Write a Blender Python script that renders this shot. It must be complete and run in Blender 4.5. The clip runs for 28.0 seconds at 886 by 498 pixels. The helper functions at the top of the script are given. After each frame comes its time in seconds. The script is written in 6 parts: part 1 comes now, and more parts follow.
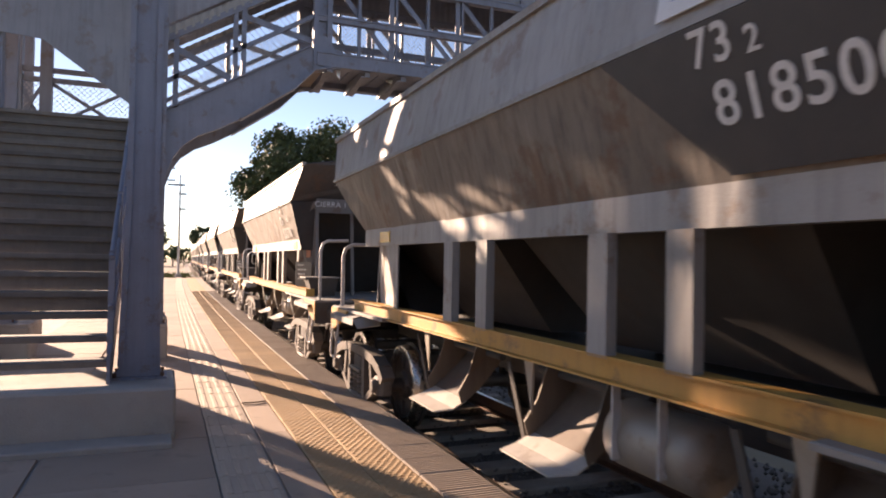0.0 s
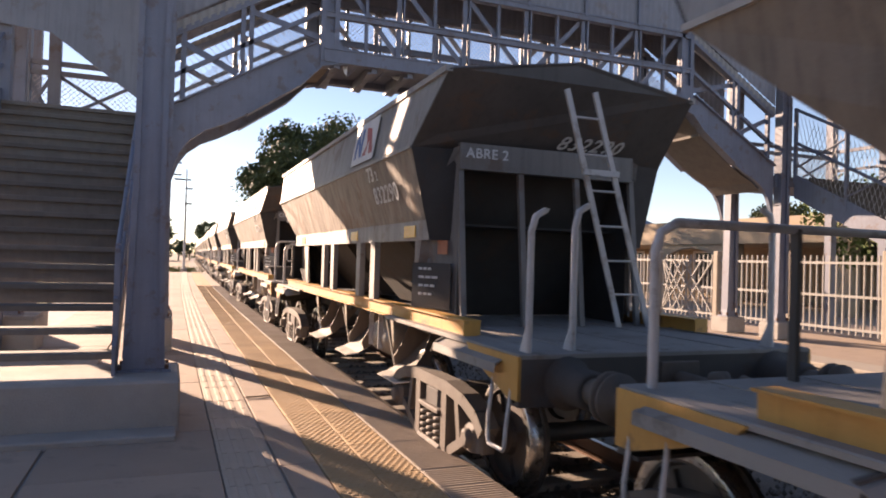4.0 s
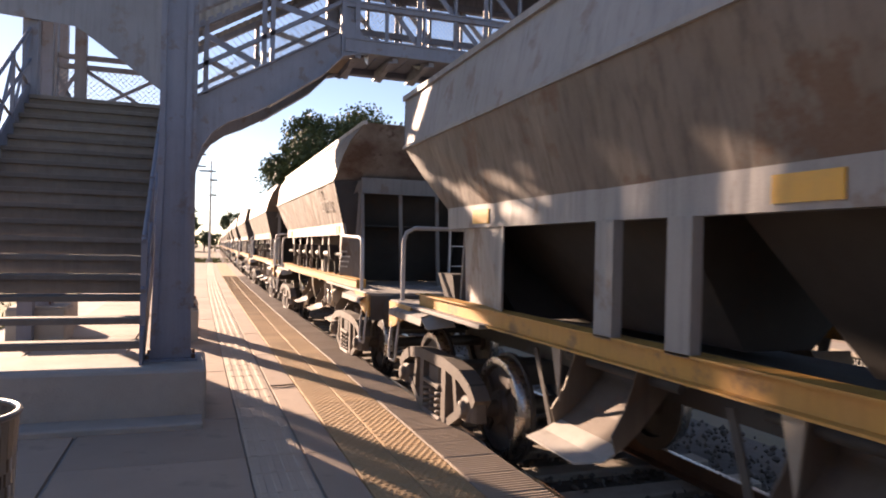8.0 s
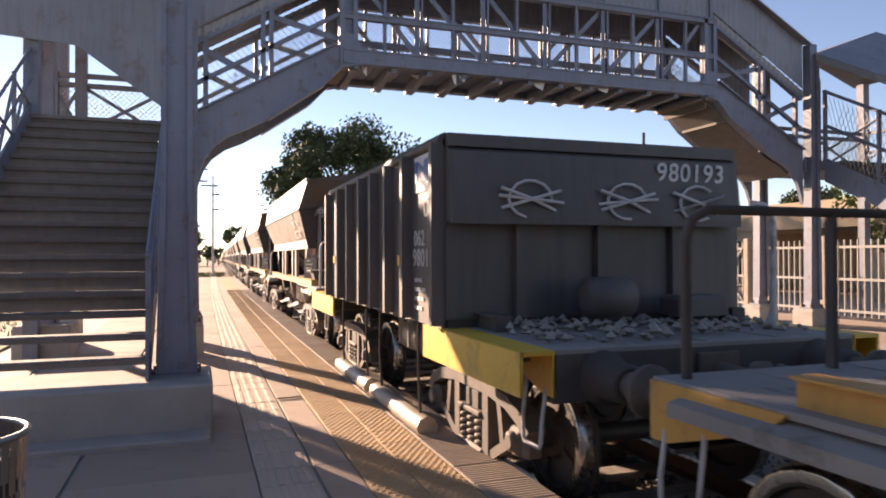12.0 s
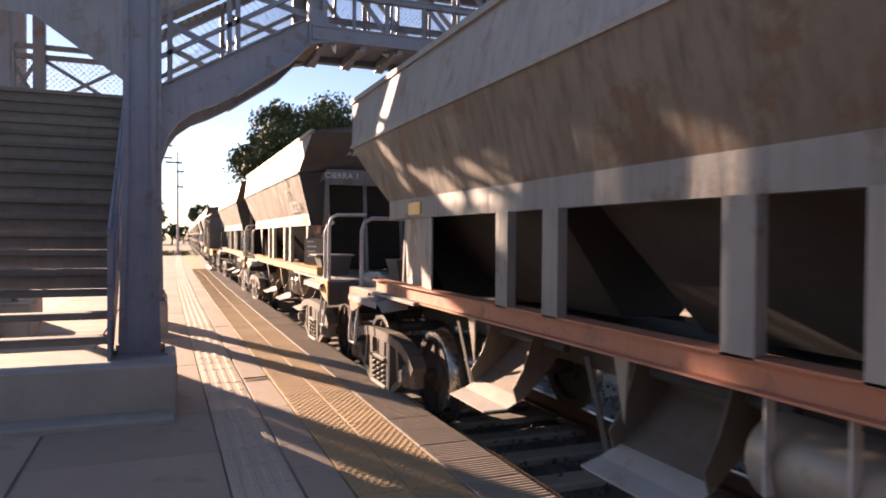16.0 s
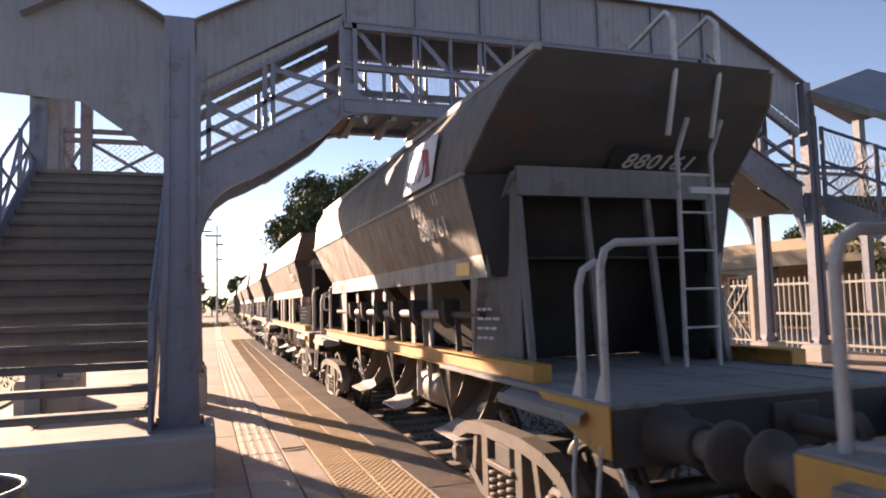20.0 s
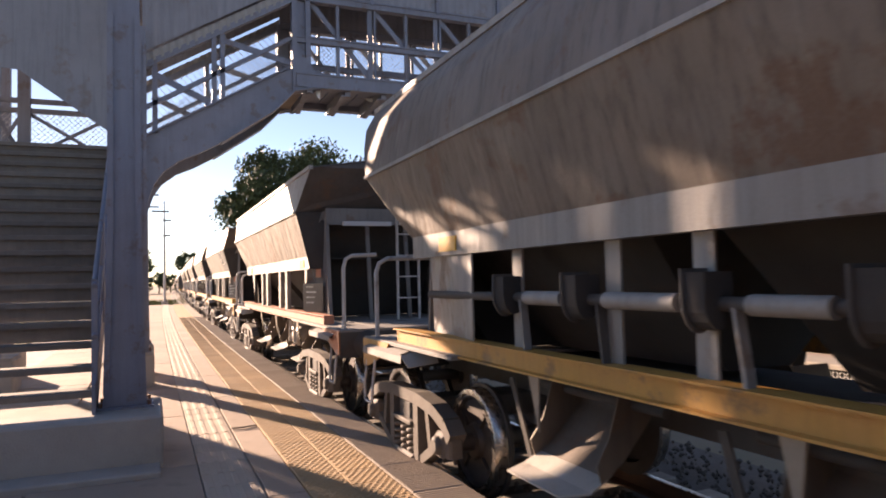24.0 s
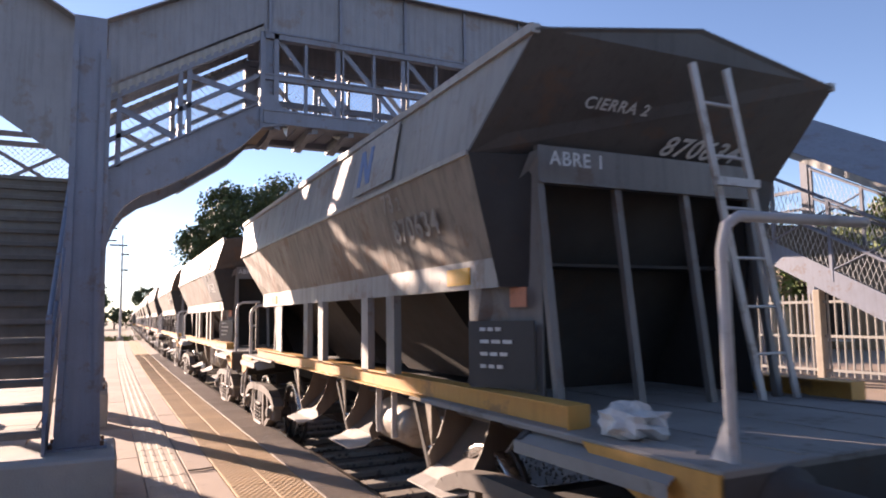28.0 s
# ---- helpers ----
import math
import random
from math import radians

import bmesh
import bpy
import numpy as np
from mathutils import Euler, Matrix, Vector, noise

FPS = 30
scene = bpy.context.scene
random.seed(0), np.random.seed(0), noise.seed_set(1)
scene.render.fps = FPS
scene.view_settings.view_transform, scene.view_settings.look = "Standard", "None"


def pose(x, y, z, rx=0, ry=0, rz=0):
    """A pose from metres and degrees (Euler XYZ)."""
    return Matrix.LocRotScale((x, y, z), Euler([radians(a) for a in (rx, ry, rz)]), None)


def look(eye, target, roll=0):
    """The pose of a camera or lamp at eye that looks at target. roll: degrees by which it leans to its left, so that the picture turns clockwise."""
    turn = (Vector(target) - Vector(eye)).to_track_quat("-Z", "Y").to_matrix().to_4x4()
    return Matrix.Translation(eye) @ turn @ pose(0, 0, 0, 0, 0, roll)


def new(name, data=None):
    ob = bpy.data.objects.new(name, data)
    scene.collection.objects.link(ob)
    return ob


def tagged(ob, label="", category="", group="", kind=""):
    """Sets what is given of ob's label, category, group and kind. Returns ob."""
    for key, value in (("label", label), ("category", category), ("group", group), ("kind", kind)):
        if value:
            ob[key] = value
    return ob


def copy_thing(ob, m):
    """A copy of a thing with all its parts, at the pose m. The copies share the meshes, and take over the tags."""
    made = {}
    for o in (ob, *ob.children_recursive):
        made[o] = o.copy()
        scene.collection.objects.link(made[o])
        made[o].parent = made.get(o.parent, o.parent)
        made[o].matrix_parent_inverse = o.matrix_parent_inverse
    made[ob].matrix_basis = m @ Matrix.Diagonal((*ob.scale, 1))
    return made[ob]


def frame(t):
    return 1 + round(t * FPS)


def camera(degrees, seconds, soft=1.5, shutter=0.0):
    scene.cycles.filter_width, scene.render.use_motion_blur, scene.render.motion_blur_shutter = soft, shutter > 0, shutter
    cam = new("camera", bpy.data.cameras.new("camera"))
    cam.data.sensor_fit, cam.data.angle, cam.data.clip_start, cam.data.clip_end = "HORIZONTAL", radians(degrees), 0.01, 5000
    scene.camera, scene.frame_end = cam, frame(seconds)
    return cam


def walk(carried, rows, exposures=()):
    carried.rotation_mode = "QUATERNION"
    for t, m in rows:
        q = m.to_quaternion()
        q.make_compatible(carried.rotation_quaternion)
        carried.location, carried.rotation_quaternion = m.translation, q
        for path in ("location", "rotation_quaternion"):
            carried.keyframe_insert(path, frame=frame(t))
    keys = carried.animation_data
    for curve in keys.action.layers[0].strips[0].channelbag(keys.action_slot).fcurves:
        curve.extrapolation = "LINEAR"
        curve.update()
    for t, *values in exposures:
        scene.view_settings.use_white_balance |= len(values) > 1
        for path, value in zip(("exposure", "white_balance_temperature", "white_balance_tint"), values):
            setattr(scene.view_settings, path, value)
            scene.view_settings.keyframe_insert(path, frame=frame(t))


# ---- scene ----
cam = camera(65.15, 28.0, soft=1.9, shutter=0.1)

# seconds, eye x y z, yaw, pitch, lean
PATH = [
    (0, -0.009, 0.008, 1.559, -21.90, 1.09, 1.01), (0.5, -0.011, 0.009, 1.560, -23.76, -0.57, 1.60), (1, -0.012, 0.003, 1.557, -22.17, -0.63, 0.58),
    (1.5, -0.009, -0.001, 1.559, -21.42, -0.54, 0.63), (2, -0.005, -0.006, 1.554, -21.63, 0.06, 0.94), (2.5, -0.003, -0.007, 1.553, -20.80, -0.35, 1.43),
    (3, -0.001, -0.005, 1.552, -20.72, -0.15, 1.23), (3.5, -0.003, -0.005, 1.553, -21.96, 1.06, 1.83), (5.5, -0.018, -0.013, 1.549, -18.07, -0.09, 0.83),
    (6, -0.018, -0.016, 1.549, -17.68, 0.20, 0.82), (6.5, -0.015, -0.014, 1.551, -18.00, 0.17, 0.73), (7, -0.010, -0.010, 1.548, -18.54, -0.04, 0.77),
    (7.5, -0.006, -0.007, 1.551, -18.49, 0.15, 0.61), (8, 0.001, -0.003, 1.550, -19.64, -0.05, 1.33), (8.5, -0.001, -0.001, 1.550, -20.50, 0.36, 0.94),
    (9, -0.001, -0.002, 1.553, -20.58, -0.79, 0.20), (9.5, -0.001, -0.002, 1.556, -20.10, -0.22, 0.75), (10, 0.002, -0.001, 1.553, -20.23, 0.06, 0.83),
    (10.5, 0.003, -0.003, 1.550, -19.60, 0.92, 0.88), (11, 0.001, -0.002, 1.544, -19.63, 0.13, 0.34), (11.5, -0.003, 0.000, 1.546, -19.61, 0.11, 0.15),
    (12, -0.003, 0.004, 1.546, -19.39, 0.63, -0.18), (12.5, -0.004, 0.004, 1.547, -19.88, 0.63, -0.01), (14.5, -0.001, 0.001, 1.545, -20.58, 0.35, 0.08),
    (15, 0.004, 0.002, 1.545, -20.43, 0.02, -0.08), (15.5, -0.000, 0.007, 1.551, -21.98, -0.84, 1.23), (16, 0.002, 0.003, 1.549, -21.97, -0.96, 0.39),
    (16.5, 0.006, 0.005, 1.547, -20.59, 0.71, -0.28), (17, 0.011, 0.007, 1.547, -21.06, 1.10, -0.63), (17.5, 0.007, 0.007, 1.543, -21.57, 0.89, -0.49),
    (18, 0.002, 0.002, 1.540, -21.97, 0.83, -0.46), (18.5, 0.002, 0.001, 1.544, -21.19, 1.11, -0.13), (19, 0.001, -0.001, 1.546, -20.72, 2.45, -0.40),
    (19.5, 0.005, -0.004, 1.548, -19.52, 3.56, -1.08), (20, 0.014, -0.005, 1.542, -19.12, 4.30, -1.56), (20.5, 0.020, -0.003, 1.539, -19.83, 3.15, -1.14),
    (21, 0.019, 0.001, 1.539, -20.08, 1.90, -1.56), (21.5, 0.020, 0.006, 1.541, -20.44, 1.08, -1.01), (23.5, 0.023, 0.012, 1.547, -22.45, 1.21, -1.29),
    (24, 0.016, 0.010, 1.548, -22.92, 2.41, -1.32), (24.5, 0.009, 0.005, 1.553, -22.93, 2.59, -0.78), (25, 0.007, -0.002, 1.554, -23.31, 3.04, -0.64),
    (25.5, 0.002, -0.000, 1.555, -23.49, 3.05, -0.68), (26, -0.006, 0.001, 1.555, -23.77, 3.63, -0.12), (26.5, -0.008, 0.005, 1.559, -24.80, 4.41, -0.48),
    (27, -0.007, 0.005, 1.558, -25.22, 5.28, -0.08), (27.5, -0.010, 0.002, 1.557, -25.93, 5.33, -0.86), (28, -0.008, 0.004, 1.556, -25.96, 5.49, -0.81),
]


def eye_pose(x, y, z, yaw, pitch, lean):
    return Matrix.Translation((x, y, z)) @ pose(0, 0, 0, 0, 0, yaw) @ pose(0, 0, 0, 90 + pitch) @ pose(0, 0, 0, 0, 0, lean)


walk(cam, [(r[0], eye_pose(*r[1:])) for r in PATH], [(0, 1.72, 7050, 27), (24, 1.72, 7050, 27), (26, 1.74, 6800, 27), (28, 1.80, 6300, 26)])

# ---- light ----
SUN_AZ, SUN_EL = -22.5, 15.0      # degrees from the track's direction towards the platform side, and up
world = bpy.data.worlds.new("sky")
scene.world = world
world.use_nodes = True
wn = world.node_tree.nodes
sky = wn.new("ShaderNodeTexSky")
sky.sky_type = "NISHITA"
sky.sun_disc = False
sky.sun_elevation = radians(SUN_EL)
sky.sun_rotation = radians(SUN_AZ)
sky.air_density, sky.dust_density, sky.ozone_density = 0.8, 0.05, 1.5
wn["Background"].inputs["Strength"].default_value = 0.064
world.node_tree.links.new(sky.outputs["Color"], wn["Background"].inputs["Color"])
sun_data = bpy.data.lights.new("sun", "SUN")
sun_data.energy, sun_data.angle, sun_data.color = 5.0, radians(0.6), (1.0, 0.80, 0.58)
sun = new("sun", sun_data)
az, el = radians(SUN_AZ), radians(SUN_EL)
sun_dir = Vector((math.sin(az) * math.cos(el), math.cos(az) * math.cos(el), math.sin(el)))
sun.matrix_world = look(sun_dir * 60, (0, 0, 0))


# ---- materials ----
def mat(name, base, rough=0.7, metal=0.0, alt=None, scale=6.0, amount=0.5, bump=0.15, fine=60.0, spots=None, spot_scale=2.0,
        spot_amount=0.0, streak=0.0, jitter=0.0, dent=0.0):
    """Paint or raw stuff: base colour broken by alt in soft clouds, a fine grain, spots of a third colour and streaks that run down."""
    m = bpy.data.materials.new(name)
    m.use_nodes = True
    n, l = m.node_tree.nodes, m.node_tree.links
    b = n["Principled BSDF"]
    b.inputs["Metallic"].default_value = metal
    co = n.new("ShaderNodeTexCoord")
    pos = co.outputs["Object"]

    def tex(sc, detail=5.0, stretch=None, rough_=0.6):
        t = n.new("ShaderNodeTexNoise")
        t.inputs["Scale"].default_value = sc
        t.inputs["Detail"].default_value = detail
        t.inputs["Roughness"].default_value = rough_
        src = pos
        if stretch:
            mp = n.new("ShaderNodeMapping")
            mp.inputs["Scale"].default_value = stretch
            l.new(pos, mp.inputs["Vector"])
            src = mp.outputs["Vector"]
        l.new(src, t.inputs["Vector"])
        return t.outputs["Fac"]

    def ramp(src, lo, hi):
        r = n.new("ShaderNodeMapRange")
        r.inputs["From Min"].default_value, r.inputs["From Max"].default_value = lo, hi
        l.new(src, r.inputs["Value"])
        return r.outputs["Result"]

    def mix(fac, c1, c2, k=1.0, mode="MIX"):
        x = n.new("ShaderNodeMix")
        x.data_type, x.blend_type = "RGBA", mode
        f = n.new("ShaderNodeMath")
        f.operation = "MULTIPLY"
        f.inputs[1].default_value = k
        l.new(fac, f.inputs[0])
        l.new(f.outputs[0], x.inputs["Factor"])
        for sock, c in ((x.inputs["A"], c1), (x.inputs["B"], c2)):
            if isinstance(c, tuple):
                sock.default_value = (*c, 1)
            else:
                l.new(c, sock)
        return x.outputs["Result"]

    alt = alt or tuple(c * 0.7 for c in base)
    col = mix(ramp(tex(scale), 0.38, 0.66), base, alt, amount)
    if streak:
        col = mix(ramp(tex(5.0, 4.0, (3.0, 3.0, 0.18)), 0.48, 0.72), col, tuple(c * 0.45 for c in base), streak)
    if spots:
        col = mix(ramp(tex(spot_scale, 7.0, None, 0.7), 0.56, 0.63), col, spots, spot_amount)
    grain = tex(fine, 3.0)
    col = mix(ramp(grain, 0.3, 0.7), col, tuple(min(1, c * 1.25) for c in base), 0.18)
    if jitter:
        oi = n.new("ShaderNodeObjectInfo")
        hs = n.new("ShaderNodeHueSaturation")
        mr = n.new("ShaderNodeMapRange")
        mr.inputs["To Min"].default_value, mr.inputs["To Max"].default_value = 1 - jitter, 1 + jitter
        l.new(oi.outputs["Random"], mr.inputs["Value"])
        l.new(mr.outputs["Result"], hs.inputs["Value"])
        l.new(col, hs.inputs["Color"])
        col = hs.outputs["Color"]
    l.new(col, b.inputs["Base Color"])
    rr = n.new("ShaderNodeMapRange")
    rr.inputs["To Min"].default_value, rr.inputs["To Max"].default_value = max(0.05, rough - 0.15), min(1, rough + 0.15)
    l.new(tex(scale * 2.3), rr.inputs["Value"])
    l.new(rr.outputs["Result"], b.inputs["Roughness"])
    if bump:
        bp = n.new("ShaderNodeBump")
        bp.inputs["Strength"].default_value = bump
        bp.inputs["Distance"].default_value = 0.01
        l.new(grain, bp.inputs["Height"])
        if dent:
            # shallow dents of the sheet
            db = n.new("ShaderNodeBump")
            db.inputs["Strength"].default_value = dent
            db.inputs["Distance"].default_value = 0.05
            l.new(tex(1.9, 2.5, (1.0, 2.2, 0.6), 0.5), db.inputs["Height"])
            l.new(db.outputs["Normal"], bp.inputs["Normal"])
        l.new(bp.outputs["Normal"], b.inputs["Normal"])
    return m


M = {
    "bridge": mat("bridge_paint", (0.175, 0.195, 0.25), 0.55, alt=(0.125, 0.135, 0.17), scale=3, spots=(0.12, 0.07, 0.045), spot_scale=4, spot_amount=0.55, streak=0.3),
    "sheet": mat("roof_sheet", (0.22, 0.23, 0.26), 0.5, alt=(0.16, 0.16, 0.18), scale=2, spots=(0.16, 0.10, 0.07), spot_scale=1.6, spot_amount=0.5, streak=0.4),
    "timber": mat("weathered_timber", (0.17, 0.15, 0.13), 0.85, alt=(0.10, 0.09, 0.08), scale=5, streak=0.3, jitter=0.2),
    "concrete": mat("concrete", (0.36, 0.34, 0.31), 0.9, alt=(0.25, 0.24, 0.22), scale=2.5, bump=0.4, spots=(0.16, 0.15, 0.14), spot_scale=1.2, spot_amount=0.4),
    "slab": mat("platform_slab", (0.37, 0.285, 0.22), 0.85, alt=(0.285, 0.225, 0.18), scale=1.3, bump=0.3, spots=(0.17, 0.15, 0.13), spot_scale=2.2, spot_amount=0.4, jitter=0.1),
    "guide": mat("ribbed_guide_tile", (0.46, 0.38, 0.30), 0.8, alt=(0.35, 0.29, 0.23), scale=2.5, bump=0.3, jitter=0.10),
    "warn": mat("yellow_warning_tile", (0.44, 0.29, 0.145), 0.8, alt=(0.36, 0.255, 0.15), scale=2.5, bump=0.3, spots=(0.25, 0.2, 0.15), spot_scale=3, spot_amount=0.4, jitter=0.10),
    "edge": mat("grooved_edge_tile", (0.34, 0.275, 0.215), 0.8, alt=(0.255, 0.21, 0.165), scale=2.5, bump=0.3, jitter=0.10),
    "grit": mat("dark_ballast", (0.12, 0.105, 0.09), 0.95, alt=(0.055, 0.048, 0.042), scale=12, bump=0.6, jitter=0.2),
    "sleeper": mat("old_sleeper", (0.29, 0.25, 0.205), 0.9, alt=(0.19, 0.16, 0.13), scale=7, bump=0.5, jitter=0.2),
    "rail": mat("rusty_rail", (0.16, 0.085, 0.05), 0.7, 0.3, alt=(0.09, 0.05, 0.035), scale=9),
    "railtop": mat("polished_rail", (0.45, 0.42, 0.38), 0.3, 1.0, alt=(0.3, 0.27, 0.24), scale=14),
    "grey": mat("grey_wagon_paint", (0.305, 0.29, 0.27), 0.6, alt=(0.205, 0.19, 0.17), scale=1.4, spots=(0.17, 0.10, 0.06), spot_scale=2.6, spot_amount=0.6, streak=0.5, jitter=0.15, dent=0.7),
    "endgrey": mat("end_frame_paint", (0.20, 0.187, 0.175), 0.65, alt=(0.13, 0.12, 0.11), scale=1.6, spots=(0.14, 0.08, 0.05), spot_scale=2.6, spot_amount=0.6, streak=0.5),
    "brown": mat("dusty_wagon_paint", (0.185, 0.150, 0.120), 0.62, alt=(0.095, 0.076, 0.062), scale=1.2, spots=(0.13, 0.07, 0.04), spot_scale=2.2, spot_amount=0.85, streak=0.9, jitter=0.15, dent=0.7),
    "deck": mat("dusty_deck_steel", (0.27, 0.255, 0.235), 0.75, alt=(0.17, 0.155, 0.14), scale=1.8, bump=0.3, spots=(0.11, 0.085, 0.065), spot_scale=3.0, spot_amount=0.6),
    # darker than the other steel: the shade of the bays is in this colour
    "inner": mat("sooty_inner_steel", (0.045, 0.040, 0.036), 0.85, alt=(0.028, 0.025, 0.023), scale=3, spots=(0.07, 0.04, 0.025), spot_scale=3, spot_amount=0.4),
    # sun on the chute's edge, put into a pale colour
    "lip": mat("scoured_bare_steel", (0.50, 0.47, 0.42), 0.5, 0.2, alt=(0.34, 0.31, 0.27), scale=4, spots=(0.20, 0.14, 0.10), spot_scale=5, spot_amount=0.4),
    "dark": mat("soiled_steel", (0.085, 0.077, 0.070), 0.8, alt=(0.055, 0.048, 0.044), scale=3, spots=(0.09, 0.055, 0.035), spot_scale=3, spot_amount=0.4),
    "yellow": mat("yellow_sill_paint", (0.55, 0.29, 0.06), 0.55, alt=(0.42, 0.22, 0.07), scale=2.2, spots=(0.16, 0.09, 0.05), spot_scale=3.2, spot_amount=0.7, streak=0.3),
    "salmon": mat("faded_red_sill_paint", (0.50, 0.20, 0.11), 0.6, alt=(0.38, 0.16, 0.10), scale=2.2, spots=(0.16, 0.09, 0.05), spot_scale=3.2, spot_amount=0.6, streak=0.3),
    "lemon": mat("bright_yellow_paint", (0.72, 0.45, 0.05), 0.5, alt=(0.55, 0.34, 0.06), scale=2, spots=(0.2, 0.14, 0.06), spot_scale=3, spot_amount=0.4),
    "rung": mat("pale_handrail_paint", (0.52, 0.51, 0.50), 0.5, alt=(0.38, 0.36, 0.34), scale=6, spots=(0.18, 0.12, 0.08), spot_scale=6, spot_amount=0.5),
    "chute": mat("worn_bare_steel", (0.36, 0.32, 0.27), 0.5, 0.35, alt=(0.24, 0.20, 0.16), scale=3, spots=(0.15, 0.10, 0.07), spot_scale=4, spot_amount=0.5),
    # rusty chute body, darkened for the shade under the sill
    "scoop": mat("rusty_chute_steel", (0.17, 0.135, 0.105), 0.65, 0.1, alt=(0.10, 0.08, 0.065), scale=3, spots=(0.2, 0.11, 0.06), spot_scale=3, spot_amount=0.5, streak=0.4),
    "bogie": mat("dusty_cast_steel", (0.135, 0.113, 0.093), 0.75, alt=(0.07, 0.058, 0.048), scale=6, bump=0.3),
    "wheel": mat("wheel_steel", (0.10, 0.085, 0.075), 0.6, 0.5, alt=(0.06, 0.05, 0.045), scale=6),
    "tread": mat("wheel_tread", (0.5, 0.48, 0.45), 0.28, 1.0, alt=(0.35, 0.33, 0.31), scale=10),
    "letters": mat("stencil_paint", (0.62, 0.62, 0.60), 0.6, alt=(0.45, 0.45, 0.43), scale=14, amount=0.8),
    "black": mat("black_number_panel", (0.035, 0.033, 0.034), 0.6, alt=(0.06, 0.05, 0.045), scale=3),
    "blue": mat("blue_mark_paint", (0.10, 0.17, 0.36), 0.5, alt=(0.12, 0.17, 0.28), scale=5),
    "red": mat("red_mark_paint", (0.45, 0.09, 0.07), 0.5, alt=(0.33, 0.10, 0.08), scale=5),
    "reflect": mat("amber_reflector_plate", (0.72, 0.36, 0.02), 0.4, alt=(0.55, 0.28, 0.03), scale=8),
    "bag": mat("crumpled_white_plastic", (0.62, 0.61, 0.58), 0.5, alt=(0.45, 0.43, 0.4), scale=9),
    "fence": mat("cream_fence_paint", (0.28, 0.275, 0.26), 0.6, alt=(0.20, 0.195, 0.185), scale=5),
    "post": mat("pale_concrete_post", (0.33, 0.29, 0.24), 0.85, alt=(0.25, 0.215, 0.175), scale=4, jitter=0.1),
    "stucco": mat("ochre_stucco", (0.36, 0.285, 0.20), 0.9, alt=(0.27, 0.215, 0.15), scale=1.0, streak=0.2),
    "zinc": mat("blue_grey_roofing", (0.20, 0.23, 0.28), 0.5, alt=(0.15, 0.17, 0.2), scale=1.0, streak=0.3),
    "grass": mat("dry_grass", (0.11, 0.13, 0.035), 0.95, alt=(0.17, 0.15, 0.06), scale=1.5, bump=0.6, fine=40),
    "soil": mat("dusty_soil", (0.25, 0.20, 0.14), 0.95, alt=(0.15, 0.15, 0.07), scale=0.25, bump=0.5, fine=20),
    "bark": mat("tree_bark", (0.10, 0.075, 0.055), 0.95, alt=(0.06, 0.045, 0.035), scale=6, bump=0.8),
    "leaf": mat("tree_leaves", (0.045, 0.065, 0.02), 0.7, alt=(0.075, 0.09, 0.03), scale=0.8, bump=0.0, jitter=0.0),
    "leaf2": mat("lemon_tree_leaves", (0.09, 0.13, 0.03), 0.7, alt=(0.16, 0.17, 0.04), scale=1.6, bump=0.0),
    "wire": mat("galvanised_wire", (0.42, 0.42, 0.42), 0.45, 0.6, alt=(0.3, 0.29, 0.28), scale=20, bump=0),
    "bin": mat("perforated_bin_steel", (0.30, 0.30, 0.30), 0.35, 0.8, alt=(0.2, 0.2, 0.2), scale=6),
    "glass": mat("window_dark_glass", (0.03, 0.035, 0.04), 0.1, alt=(0.02, 0.02, 0.025), scale=1, bump=0),
    "white": mat("white_paint", (0.7, 0.69, 0.66), 0.6, alt=(0.55, 0.53, 0.5), scale=3),
}


